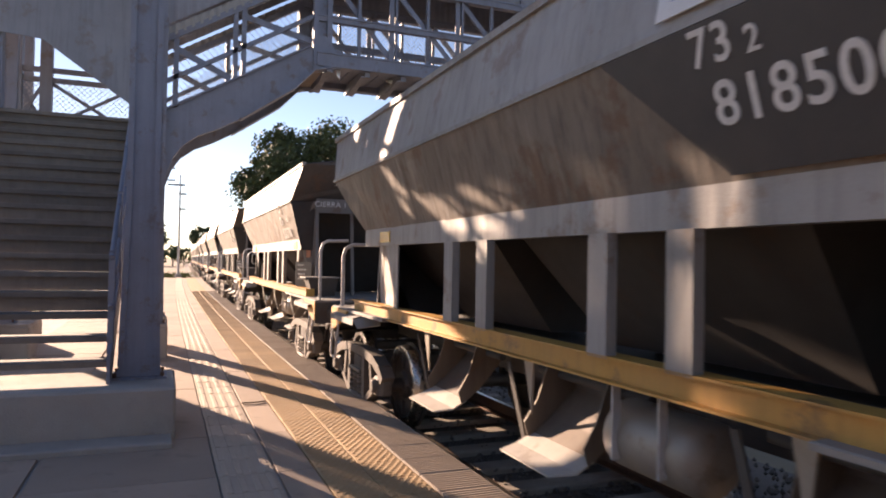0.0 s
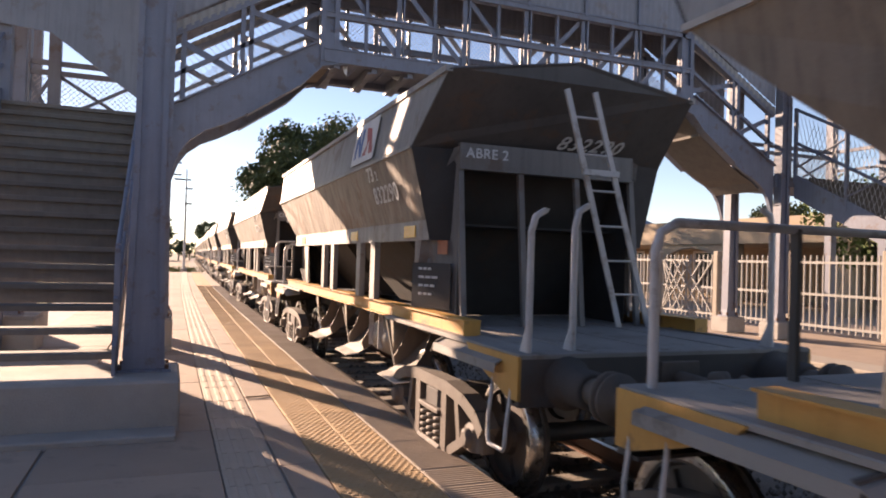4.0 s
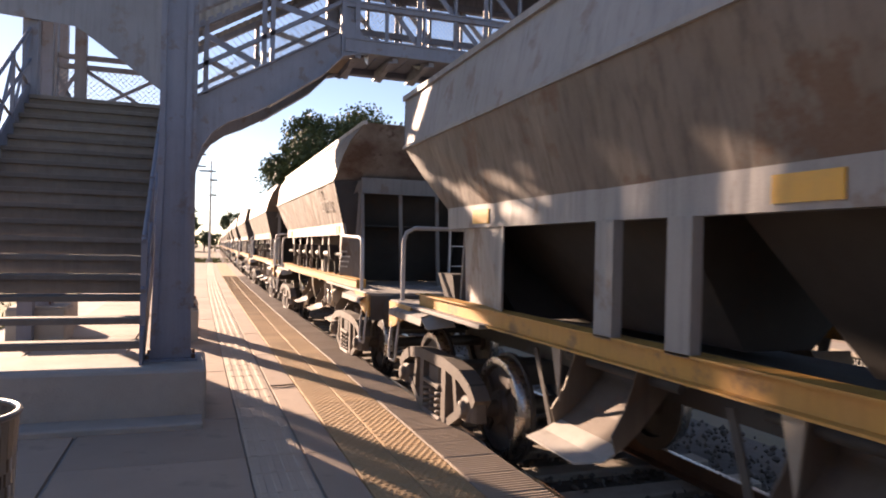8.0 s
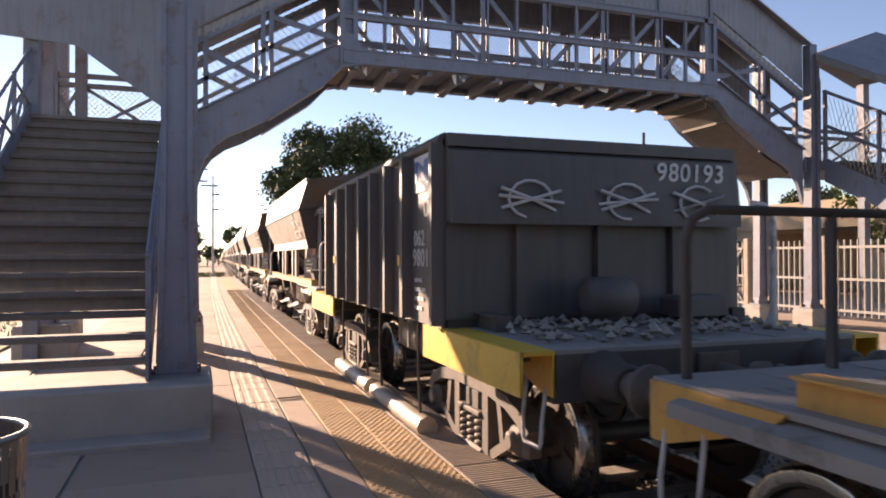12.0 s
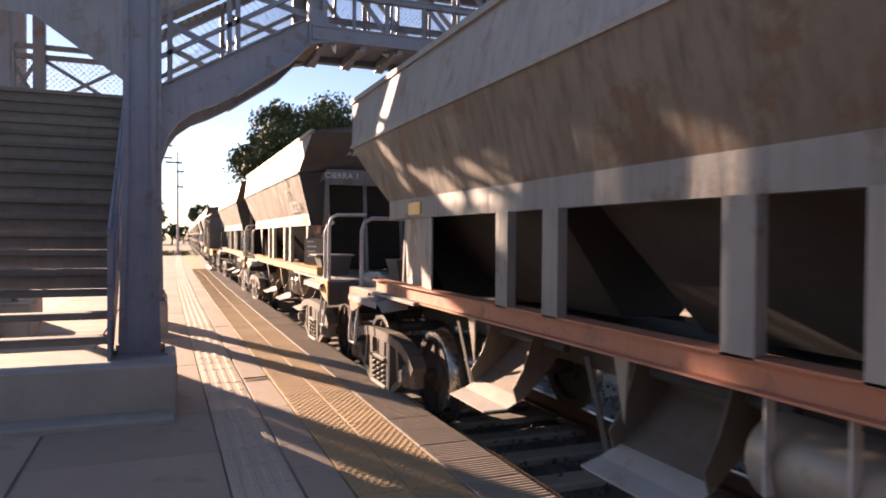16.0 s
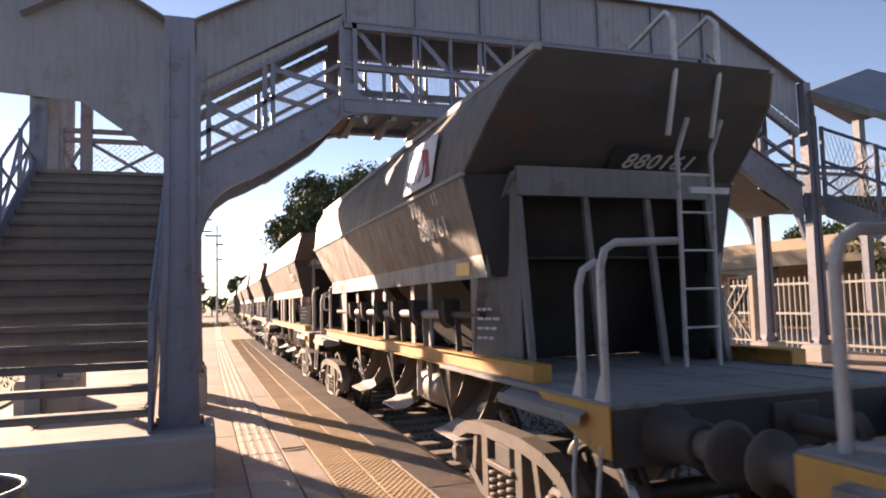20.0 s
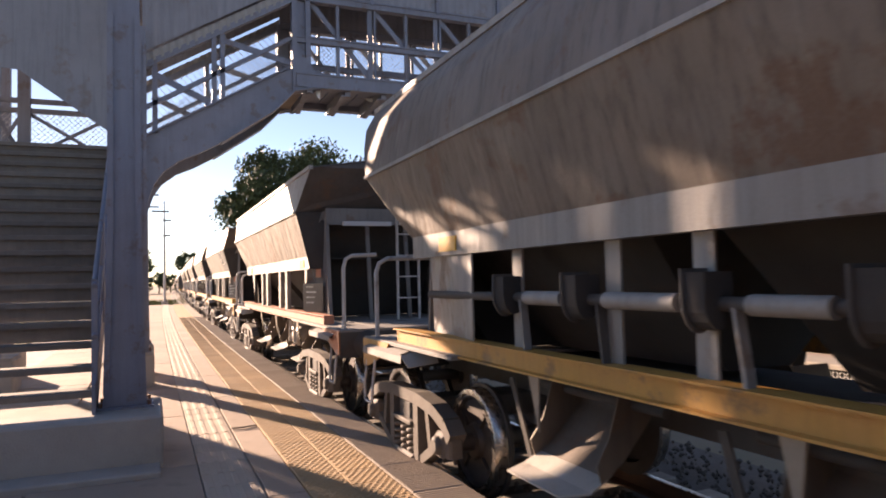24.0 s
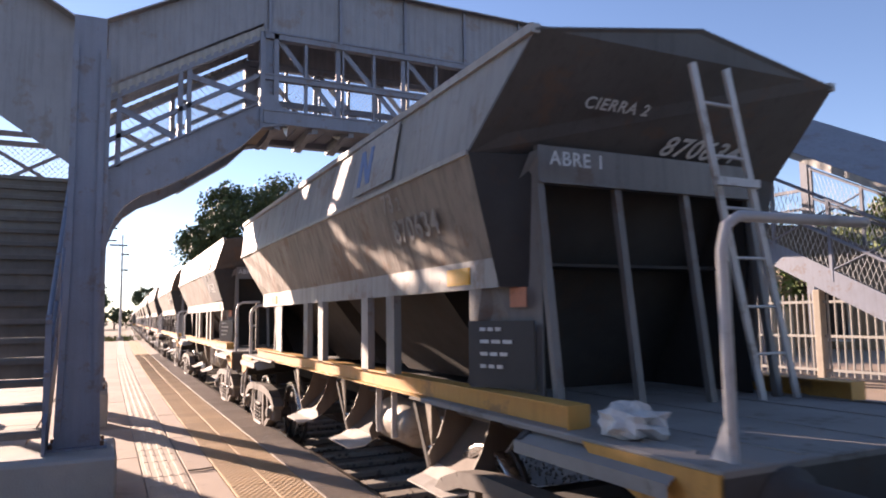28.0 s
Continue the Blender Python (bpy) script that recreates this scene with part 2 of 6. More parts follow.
# ---- mesh tools ----
class Geo:
    """Gathers pieces of one mesh."""

    def __init__(self):
        self.v, self.f, self.s = [], [], []

    def add(self, verts, faces, smooth=False):
        o = len(self.v)
        self.v += [tuple(p) for p in verts]
        self.f += [tuple(o + i for i in f) for f in faces]
        self.s += [smooth] * len(faces)
        return self

    def box(self, x0, x1, y0, y1, z0, z1):
        p = [(x, y, z) for z in (z0, z1) for x, y in ((x0, y0), (x1, y0), (x1, y1), (x0, y1))]
        return self.add(p, [(3, 2, 1, 0), (4, 5, 6, 7), (0, 1, 5, 4), (1, 2, 6, 5), (2, 3, 7, 6), (3, 0, 4, 7)])

    def chbox(self, x0, x1, y0, y1, z0, z1, c):
        """A box whose upright and upper edges are chamfered."""
        def ring(i, z):
            return [(x0 + i, y0, z), (x1 - i, y0, z), (x1, y0 + i, z), (x1, y1 - i, z), (x1 - i, y1, z), (x0 + i, y1, z), (x0, y1 - i, z), (x0, y0 + i, z)]
        a, b = ring(c, z0), ring(c, z1 - c)
        t = [(min(max(x, x0 + c), x1 - c), min(max(y, y0 + c), y1 - c), z1) for x, y, z in ring(c, z1)]
        t = [(x0 + c, y0 + c, z1), (x1 - c, y0 + c, z1), (x1 - c, y1 - c, z1), (x0 + c, y1 - c, z1)]
        o = a + b + t
        f = [tuple(reversed(range(8)))] + [(i, (i + 1) % 8, 8 + (i + 1) % 8, 8 + i) for i in range(8)]
        f += [(8, 9, 17, 16), (9, 10, 17), (10, 11, 18, 17), (11, 12, 18), (12, 13, 19, 18), (13, 14, 19), (14, 15, 16, 19), (15, 8, 16), (16, 17, 18, 19)]
        return self.add(o, f)

    def beam(self, p, q, w, h, up=(0, 0, 1)):
        """A bar of section w by h from p to q, h along up."""
        p, q = Vector(p), Vector(q)
        d = (q - p).normalized()
        u = Vector(up)
        s = d.cross(u)
        if s.length < 1e-4:
            s = d.cross(Vector((1, 0, 0)))
        s.normalize()
        u = s.cross(d)
        o = [e + s * a * w / 2 + u * b * h / 2 for e in (p, q) for a, b in ((-1, -1), (1, -1), (1, 1), (-1, 1))]
        return self.add(o, [(3, 2, 1, 0), (4, 5, 6, 7), (0, 1, 5, 4), (1, 2, 6, 5), (2, 3, 7, 6), (3, 0, 4, 7)])

    def angle(self, p, q, w, t=0.008, up=(0, 0, 1)):
        """An angle iron: two thin legs."""
        p, q = Vector(p), Vector(q)
        d = (q - p).normalized()
        u = Vector(up)
        s = d.cross(u)
        if s.length < 1e-4:
            s = d.cross(Vector((1, 0, 0)))
        s.normalize()
        u = s.cross(d)
        self.beam(p + s * w / 2, q + s * w / 2, w, t, u)
        return self.beam(p + u * w / 2, q + u * w / 2, t, w, u)

    def tube(self, pts, r, n=8, caps=True):
        """A round bar along a line of points."""
        pts = [Vector(p) for p in pts]
        rings = []
        for i, p in enumerate(pts):
            a, b = pts[max(i - 1, 0)], pts[min(i + 1, len(pts) - 1)]
            d = (b - a).normalized()
            s = d.orthogonal().normalized() if i == 0 else (side - d * side.dot(d)).normalized()
            side = s
            u = d.cross(s)
            rr = r[i] if isinstance(r, (list, tuple)) else r
            rings.append([p + (s * math.cos(k * math.tau / n) + u * math.sin(k * math.tau / n)) * rr for k in range(n)])
        o = [p for ring in rings for p in ring]
        f = [(i * n + k, i * n + (k + 1) % n, (i + 1) * n + (k + 1) % n, (i + 1) * n + k) for i in range(len(pts) - 1) for k in range(n)]
        self.add(o, f, True)
        if caps:
            self.add(rings[0], [tuple(reversed(range(n)))])
            self.add(rings[-1], [tuple(range(n))])
        return self

    def plate(self, pts, t):
        """A flat sheet of thickness t with that outline."""
        pts = [Vector(p) for p in pts]
        nrm = Vector((0, 0, 0))
        for i in range(len(pts)):
            nrm += (pts[i] - pts[0]).cross(pts[(i + 1) % len(pts)] - pts[0])
        nrm.normalize()
        n = len(pts)
        o = [p + nrm * t / 2 for p in pts] + [p - nrm * t / 2 for p in pts]
        return self.add(o, [tuple(range(n)), tuple(reversed(range(n, 2 * n)))] + [(n + i, n + (i + 1) % n, (i + 1) % n, i) for i in range(n)])

    def prism(self, outline, axis, lo, hi):
        """An outline of (a, b) pairs drawn out along an axis: x gives (y, z), y gives (x, z), z gives (x, y)."""
        k = "xyz".index(axis)
        def put(a, b, c):
            q = [a, b]
            q.insert(k, c)
            return tuple(q)
        n = len(outline)
        o = [put(a, b, lo) for a, b in outline] + [put(a, b, hi) for a, b in outline]
        return self.add(o, [tuple(reversed(range(n))), tuple(range(n, 2 * n))] + [(i, (i + 1) % n, n + (i + 1) % n, n + i) for i in range(n)])

    def grid(self, rows, off):
        """A bent sheet through rows of points, with thickness off."""
        n, m = len(rows), len(rows[0])
        off = Vector(off)
        top = [Vector(p) for r in rows for p in r]
        o = top + [p + off for p in top]
        k = n * m
        f = []
        for i in range(n - 1):
            for j in range(m - 1):
                a = i * m + j
                f += [(a, a + 1, a + m + 1, a + m), (k + a + m, k + a + m + 1, k + a + 1, k + a)]
        for j in range(m - 1):
            f += [(j, k + j, k + j + 1, j + 1), ((n - 1) * m + j + 1, k + (n - 1) * m + j + 1, k + (n - 1) * m + j, (n - 1) * m + j)]
        for i in range(n - 1):
            f += [(i * m, (i + 1) * m, k + (i + 1) * m, k + i * m), (i * m + m - 1, k + i * m + m - 1, k + (i + 1) * m + m - 1, (i + 1) * m + m - 1)]
        return self.add(o, f)

    def mesh(self, name, material):
        me = bpy.data.meshes.new(name)
        me.from_pydata(self.v, [], self.f)
        me.polygons.foreach_set("use_smooth", self.s)
        me.materials.append(material)
        me.update()
        bm = bmesh.new()
        bm.from_mesh(me)
        bmesh.ops.recalc_face_normals(bm, faces=bm.faces)
        bm.to_mesh(me)
        bm.free()
        return me


EYE_POINT = Vector((0, 0, 1.55))
EYE_SCALE = 5 / 3
FROM_EYE = [False]


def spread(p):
    """Scales the footbridge and the far side by 5/3 about the camera's eye, to fit its view."""
    return EYE_POINT + (Vector(p) - EYE_POINT) * EYE_SCALE


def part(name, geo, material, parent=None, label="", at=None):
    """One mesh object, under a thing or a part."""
    if FROM_EYE[0] and isinstance(geo, Geo):
        geo.v = [tuple(Vector(p) * EYE_SCALE) if at is not None else tuple(spread(p)) for p in geo.v]
    if FROM_EYE[0] and at is not None:
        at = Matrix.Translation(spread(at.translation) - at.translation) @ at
    me = geo if isinstance(geo, bpy.types.Mesh) else geo.mesh(name, M[material])
    ob = new(name, me)
    if parent:
        ob.parent = parent
    if at is not None:
        ob.matrix_basis = at
    if label:
        ob["label"] = label
    return ob


def thing(name, label, category, group="", at=None):
    ob = new(name)
    ob.empty_display_size = 0.2
    if at is not None:
        ob.matrix_basis = at
    return tagged(ob, label, category, group)


def setting(name, geo, material, label=""):
    ob = part(name, geo, material)
    return tagged(ob, label, kind="structure")


def words(name, text, size, parent, material, at, label="", shear=0.0):
    """Lettering as a flat mesh, centred, in the x-z plane of the pose."""
    cu = bpy.data.curves.new(name, "FONT")
    cu.body, cu.size, cu.align_x, cu.align_y, cu.shear, cu.extrude = text, size, "CENTER", "CENTER", shear, 0.002
    cu.offset, cu.space_character = size * 0.012, 1.10
    tmp = bpy.data.objects.new(name, cu)
    scene.collection.objects.link(tmp)
    me = bpy.data.meshes.new_from_object(tmp.evaluated_get(bpy.context.evaluated_depsgraph_get()))
    bpy.data.objects.remove(tmp)
    # one mesh a figure
    bm = bmesh.new()
    bm.from_mesh(me)
    left = set(bm.faces)
    while left:
        stack = [left.pop()]
        isle = list(stack)
        while stack:
            f = stack.pop()
            for v in f.verts:
                for q in v.link_faces:
                    if q in left:
                        left.discard(q)
                        stack.append(q)
                        isle.append(q)
        idx, pts = {}, []
        for f in isle:
            for v in f.verts:
                if v not in idx:
                    idx[v] = len(pts)
                    pts.append(tuple(v.co))
        part(name, Geo().add(pts, [tuple(idx[v] for v in f.verts) for f in isle]), material, parent, label, at)
    bm.free()


def bend(y):
    """How far the line has swung to the right at y: straight past the bridge, then a wide curve."""
    if y < 12:
        return 0.0
    if y < 60:
        return (y - 12) ** 2 / 3800
    return 48 * 48 / 3800 + (y - 60) * 48 / 1900


def heading(y):
    return 0.0 if y < 12 else -math.degrees(min(y - 12, 48) / 1900)


# ---- ground, track and platforms ----
ZR = -0.18            # rail top
XC = 3.2              # middle of the track
GAUGE = 1.50          # between the middles of the rails
EDGE = 2.2            # platform edge


def along(y0, y1, step):
    n = max(1, round((y1 - y0) / step))
    return [y0 + (y1 - y0) * i / n for i in range(n + 1)]


def ribbon(g, outline, ys):
    """An outline of (x, z) drawn along the curving line."""
    n = len(outline)
    o = [(x + bend(y), y, z) for y in ys for x, z in outline]
    f = [(i * n + k, i * n + (k + 1) % n, (i + 1) * n + (k + 1) % n, (i + 1) * n + k) for i in range(len(ys) - 1) for k in range(n)]
    f += [tuple(reversed(range(n))), tuple(range((len(ys) - 1) * n, len(ys) * n))]
    return g.add(o, f)


YS = along(-25, 12, 6) + along(12, 60, 4)[1:] + along(60, 300, 20)[1:]
g = Geo()
g.add([(-900, -600, -0.62), (900, -600, -0.62), (900, 1600, -0.62), (-900, 1600, -0.62)], [(0, 1, 2, 3)])
setting("ground", g, "soil", "dusty ground with dry grass beside the line")
setting("track_bed", ribbon(Geo(), [(1.0, -0.61), (1.9, -0.40), (4.7, -0.40), (6.2, -0.61)], YS), "grit", "dark stained ballast bed between the platforms")
YP = [y for y in YS if y < 56] + [58]
g = Geo()
ribbon(g, [(-14.0, -0.55), (EDGE - 0.14, -0.55), (EDGE - 0.14, -0.16), (EDGE - 0.03, -0.16), (EDGE - 0.03, -0.026), (-14.0, -0.026)], YP)
platform = setting("platform", g, "concrete", "low concrete station platform in low sun")
g = Geo()
g.prism([(-40, -15), (-6.5, -15), (-6.5, 12.2), (-3.15, 12.2), (-3.15, 120), (-40, 120)], "z", -0.6, 0.012)
setting("lawn", g, "grass", "sunlit patch of green grass behind the platform")

# unseen wall added behind the eye to cut sky light on the wagons
g = Geo()
g.box(-5.4, -5.0, -26, 3.2, -0.02, 3.9)
g.box(-5.0, 1.6, -26, -25.6, -0.02, 3.9)
setting("wall_station", g, "stucco", "unseen plain wall added to block sky light")

# rails
for side in (-1, 1):
    x = XC + side * GAUGE / 2
    rail = tagged(part("rail", ribbon(Geo(), [(x - 0.07, ZR - 0.16), (x + 0.07, ZR - 0.16), (x + 0.07, ZR - 0.145), (x + 0.012, ZR - 0.125), (x + 0.012, ZR - 0.04),
                                            (x + 0.036, ZR - 0.03), (x + 0.036, ZR - 0.004), (x - 0.036, ZR - 0.004), (x - 0.036, ZR - 0.03), (x - 0.012, ZR - 0.04),
                                            (x - 0.012, ZR - 0.125), (x - 0.07, ZR - 0.145)], YS), "rail"),
                  "rusty steel rail with a polished top on old sleepers", "rail", "rails of the track")
    part("running_surface", ribbon(Geo(), [(x - 0.028, ZR - 0.004), (x + 0.028, ZR - 0.004), (x + 0.024, ZR), (x - 0.024, ZR)], YS), "railtop", rail, "polished running band")

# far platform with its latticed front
FROM_EYE[0] = True
FX, FZ = 6.15, 0.62
g = Geo()
g.box(FX + 0.06, 16, -20, 27, -0.6, FZ - 0.05)
far_platform = setting("far_platform", g, "post", "raised far platform with a pale edge")
g = Geo()
g.chbox(FX, FX + 0.5, -20, 27, FZ - 0.05, FZ, 0.012)
part("edge_slab", g, "post", far_platform, "pale worn edge slab")
g = Geo()
g.box(FX + 0.5, 16, -20, 27, FZ - 0.05, FZ - 0.008)
part("paving", g, "slab", far_platform)
g = Geo()
for i in range(-2, 190):
    y = -2 + i * 0.075
    for s in (-1, 1):
        g.beam((FX + 0.045, y, FZ - 0.40), (FX + 0.045, y + s * 0.30, FZ - 0.06), 0.016, 0.014, (1, 0, 0))
part("lattice_front", g, "fence", far_platform, "diamond lattice below the edge")

# ---- footbridge ----
YB, YF, MID = 7.1, 8.0, 3.755
ZD, ZM, ZT, ZTOP = 3.69, 4.05, 4.50, 5.16
LAND = 2.83
bridge = thing("footbridge", "blue-grey steel lattice footbridge with wire mesh and sheet cladding", "footbridge")


def mirror(x, side):
    return x if side < 0 else 2 * MID - x


def girder_side(y, side, near):
    """The sloping end girder with its curved foot, from the column up to the level deck."""
    pts = [(-0.04, 2.22), (0.0, 2.36), (0.05, 2.50), (0.13, 2.62), (0.27, 2.73), (0.45, 2.81), (0.66, 2.93), (1.18, 3.29), (1.38, 3.50), (1.55, 3.54), (1.55, 3.70), (1.30, 3.74), (-0.04, 2.95)]
    part("sloping_girder", Geo().plate([(mirror(x, side), y, z) for x, z in pts], 0.05), "bridge", bridge)
    g = Geo()
    for i in range(6, 9):
        g.beam((mirror(pts[i][0], side), y, pts[i][1]), (mirror(pts[i + 1][0], side), y, pts[i + 1][1]), 0.16, 0.018)
    g.beam((mirror(-0.04, side), y, 2.95), (mirror(1.34, side), y, 3.745), 0.14, 0.016)
    part("girder_flange", g, "bridge", bridge)
    slope = 0.595
    for dz, w in ((0.30, 0.05), (0.70, 0.07)):
        g = Geo()
        g.beam((mirror(-0.03, side), y, 2.93 + dz), (mirror(1.42, side), y, 2.93 + dz + 1.45 * slope), w, w * 0.8)
        part("sloping_rail", g, "bridge", bridge)
    for x in (0.06, 0.60, 0.68):
        g = Geo()
        g.beam((mirror(x, side), y, 2.95 + x * slope), (mirror(x, side), y, 3.64 + x * slope), 0.045, 0.05, (0, 1, 0))
        part("upright", g, "bridge", bridge)
    for a, b in ((0.04, 0.56), (0.70, 1.36)):
        g = Geo()
        g.beam((mirror(a, side), y + 0.03, 3.55 + a * slope), (mirror(b, side), y + 0.03, 3.0 + b * slope), 0.02, 0.06, (0, 0, 1))
        part("brace", g, "bridge", bridge)


def mesh_panel(outline_fn, x0, x1, y, step=0.055):
    """Woven wire between two lines that give the lower and the upper z at x."""
    g = Geo()
    n = int((x1 - x0 + 1.2) / step)
    for i in range(n):
        for s in (-1, 1):
            xs = x0 - 0.6 + i * step
            seg = []
            for k in range(0, 25):
                x = xs + s * k * 0.05
                z = outline_fn(xs)[0] + k * 0.05
                if x0 <= x <= x1 and outline_fn(x)[0] <= z <= outline_fn(x)[1]:
                    seg.append((x, y, z))
            if len(seg) > 1:
                g.beam(seg[0], seg[-1], 0.004, 0.004, (0, 1, 0))
    return g


for y, near in ((YB, True), (YF, False)):
    for side in (-1, 1):
        girder_side(y, side, near)
        # end post where the slope meets the level
        g = Geo()
        for dx in (-0.07, 0.07):
            g.beam((mirror(1.46 + dx, side), y, 3.5), (mirror(1.46 + dx, side), y, ZT + 0.02), 0.05, 0.09, (0, 1, 0))
        g.beam((mirror(1.46, side), y, 3.5), (mirror(1.46, side), y, ZT), 0.012, 0.2, (1, 0, 0))
        part("end_post", g, "bridge", bridge)
        part("gusset", Geo().plate([(mirror(x, side), y - 0.035, z) for x, z in ((1.40, 3.5), (1.72, 3.56), (1.72, 3.70), (1.58, 3.74), (1.52, 3.86), (1.40, 3.86))], 0.014), "bridge", bridge)
    for z0, z1, w in ((3.55, ZD, 0.12), (ZM - 0.03, ZM + 0.03, 0.07), (ZT - 0.04, ZT + 0.03, 0.09)):
        g = Geo()
        g.box(1.4, 2 * MID - 1.4, y - w / 2, y + w / 2, z0, z1)
        g.box(1.4, 2 * MID - 1.4, y - w / 2 - 0.012, y - w / 2 + 0.03, z1 - 0.012, z1 + 0.006)
        part("chord" if z0 < 3.6 else "side_rail", g, "bridge", bridge)
    xs = [2.23 + 0.769 * i for i in range(5)]
    for i, x in enumerate(xs):
        g = Geo()
        g.angle((x, y, 3.56), (x, y, ZT), 0.05, 0.01, (0, 1, 0))
        g.beam((x + 0.03, y, 3.56), (x + 0.03, y, ZT), 0.02, 0.05, (0, 1, 0))
        part("upright", g, "bridge", bridge)
    for x in [1.85 + 0.769 * i for i in range(6)]:
        g = Geo()
        g.beam((x, y, ZD), (x, y, ZT), 0.032, 0.04, (0, 1, 0))
        part("half_upright", g, "bridge", bridge)
    ends = [1.55] + xs + [2 * MID - 1.55]
    for a, b in zip(ends, ends[1:]):
        down = (a + b) / 2 < MID
        g = Geo()
        g.beam((a, y + 0.025, ZT if down else ZD), (b, y + 0.025, ZD if down else ZT), 0.012, 0.055, (0, 0, 1))
        part("brace", g, "bridge", bridge)
part("wire_mesh", mesh_panel(lambda x: (ZD, ZT), 1.55, 2 * MID - 1.55, YF - 0.03), "wire", bridge, "woven wire mesh")
for side in (-1, 1):
    g = mesh_panel(lambda x: (2.97 + x * 0.595, 3.62 + x * 0.595), 0.0, 1.4, YF - 0.03)
    g.v = [(mirror(x, side), y, z) for x, y, z in g.v]
    part("wire_mesh", g, "wire", bridge, "woven wire mesh")

# deck: cross beams, stringers and planks with gaps
for i in range(12):
    x = 1.55 + i * (2 * MID - 3.1) / 11
    g = Geo()
    g.beam((x, YB, 3.55), (x, YF, 3.55), 0.06, 0.10)
    g.beam((x - 0.05, YB, 3.50), (x + 0.05, YF, 3.50), 0.05, 0.012)
    part("cross_beam", g, "bridge", bridge)
for i in range(28):
    x = 1.5 + i * 0.163
    g = Geo()
    g.box(x, x + (0.145 if i % 5 else 0.11), YB + 0.08, YF - 0.08, 3.605 + 0.004 * (i % 3), 3.645 + 0.004 * (i % 3))
    part("deck_plank", g, "bridge", bridge)
for side in (-1, 1):
    for i in range(5):
        x = 0.02 + i * 0.30
        g = Geo()
        a, b = mirror(x, side), mirror(x + 0.27, side)
        g.box(min(a, b), max(a, b), YB + 0.04, YF - 0.04, LAND + (i + 0.6) * 0.16 - 0.04, LAND + (i + 0.6) * 0.16)
        part("step", g, "timber", bridge)
        g = Geo()
        g.box(min(a, b) + 0.0, min(a, b) + 0.02, YB + 0.04, YF - 0.04, LAND + (i - 0.4) * 0.16, LAND + (i + 0.6) * 0.16 - 0.04)
        part("riser", g, "timber", bridge)

# sheet under the far slope; added white tabs paint in sunlit ends of deck boards
low = [(0.13, 2.60), (0.27, 2.71), (0.45, 2.79), (0.66, 2.91), (1.18, 3.27), (1.40, 3.47), (1.62, 3.50)]
part("soffit", Geo().grid([[(mirror(x, 1), YB + 0.05, z), (mirror(x, 1), YF - 0.05, z)] for x, z in low], (0, 0, 0.010)), "timber", bridge, "brown boarded soffit under the slope")
for x, y, wd, dz in ((1.62, YB + 0.06, 0.05, 0.11), (2.20, YB + 0.2, 0.09, 0.05), (2.62, YB + 0.05, 0.05, 0.13), (2.70, YB + 0.05, 0.08, 0.09), (3.16, YB + 0.12, 0.10, 0.06), (3.62, YB + 0.06, 0.14, 0.10), (4.18, YB + 0.10, 0.09, 0.06), (4.46, YB + 0.05, 0.15, 0.07)):
    part("hanging_scrap", Geo().plate([(x, y, 3.55), (x + wd, y - 0.02, 3.55), (x + wd * 0.7, y - 0.05, 3.55 - dz), (x + wd * 0.1, y - 0.04, 3.55 - dz * 0.6)], 0.006), "white", bridge, "white tab standing in for a sunlit board end")

# sheet cladding above the rails and the roof over it
def corrugated(p0, p1, q0, q1, n, depth, out):
    """A corrugated sheet between the lower edge p0-p1 and the upper edge q0-q1."""
    g = Geo()
    p0, p1, q0, q1, out = (Vector(v) for v in (p0, p1, q0, q1, out))
    v = []
    for i in range(n + 1):
        o = out * depth * math.sin(i * math.pi / 2)
        v += [p0.lerp(p1, i / n) + o, q0.lerp(q1, i / n) + o]
    m = len(v)
    w = [p - out * 0.004 for p in v]
    f = [(2 * i, 2 * i + 2, 2 * i + 3, 2 * i + 1) for i in range(n)] + [(m + 2 * i + 1, m + 2 * i + 3, m + 2 * i + 2, m + 2 * i) for i in range(n)]
    return g.add(v + w, f, True)


for y, out in ((YB - 0.02, (0, -1, 0)), (YF + 0.02, (0, 1, 0))):
    part("side_cladding", corrugated((1.4, y, ZT + 0.05), (2 * MID - 1.4, y, ZT + 0.05), (1.4, y, ZTOP), (2 * MID - 1.4, y, ZTOP), 220, 0.004, out), "sheet", bridge, "rust-stained grey sheet cladding")
    for i in range(7):
        x = 1.46 + i * 0.765
        g = Geo()
        g.beam((x, y + out[1] * 0.02, ZT), (x, y + out[1] * 0.02, ZTOP), 0.03, 0.03, (0, 1, 0))
        part("cladding_batten", g, "bridge", bridge)
    for side in (-1, 1):
        a, b = mirror(-0.05, side), mirror(1.4, side)
        part("sloping_cladding", corrugated((a, y, 3.76), (b, y, 4.62), (a, y, 4.36), (b, y, ZTOP), 70, 0.004, out), "sheet", bridge, "rust-stained grey sheet cladding")
        g = corrugated((mirror(-0.04, side), y + out[1] * 0.012, 3.63), (mirror(1.40, side), y + out[1] * 0.012, 3.63 + 1.44 * 0.595), (mirror(-0.04, side), y + out[1] * 0.012, 3.73), (mirror(1.40, side), y + out[1] * 0.012, 3.73 + 1.44 * 0.595), 76, 0.010, out)
        part("corrugated_valance", g, "fence", bridge, "pale corrugated strip under the cladding")
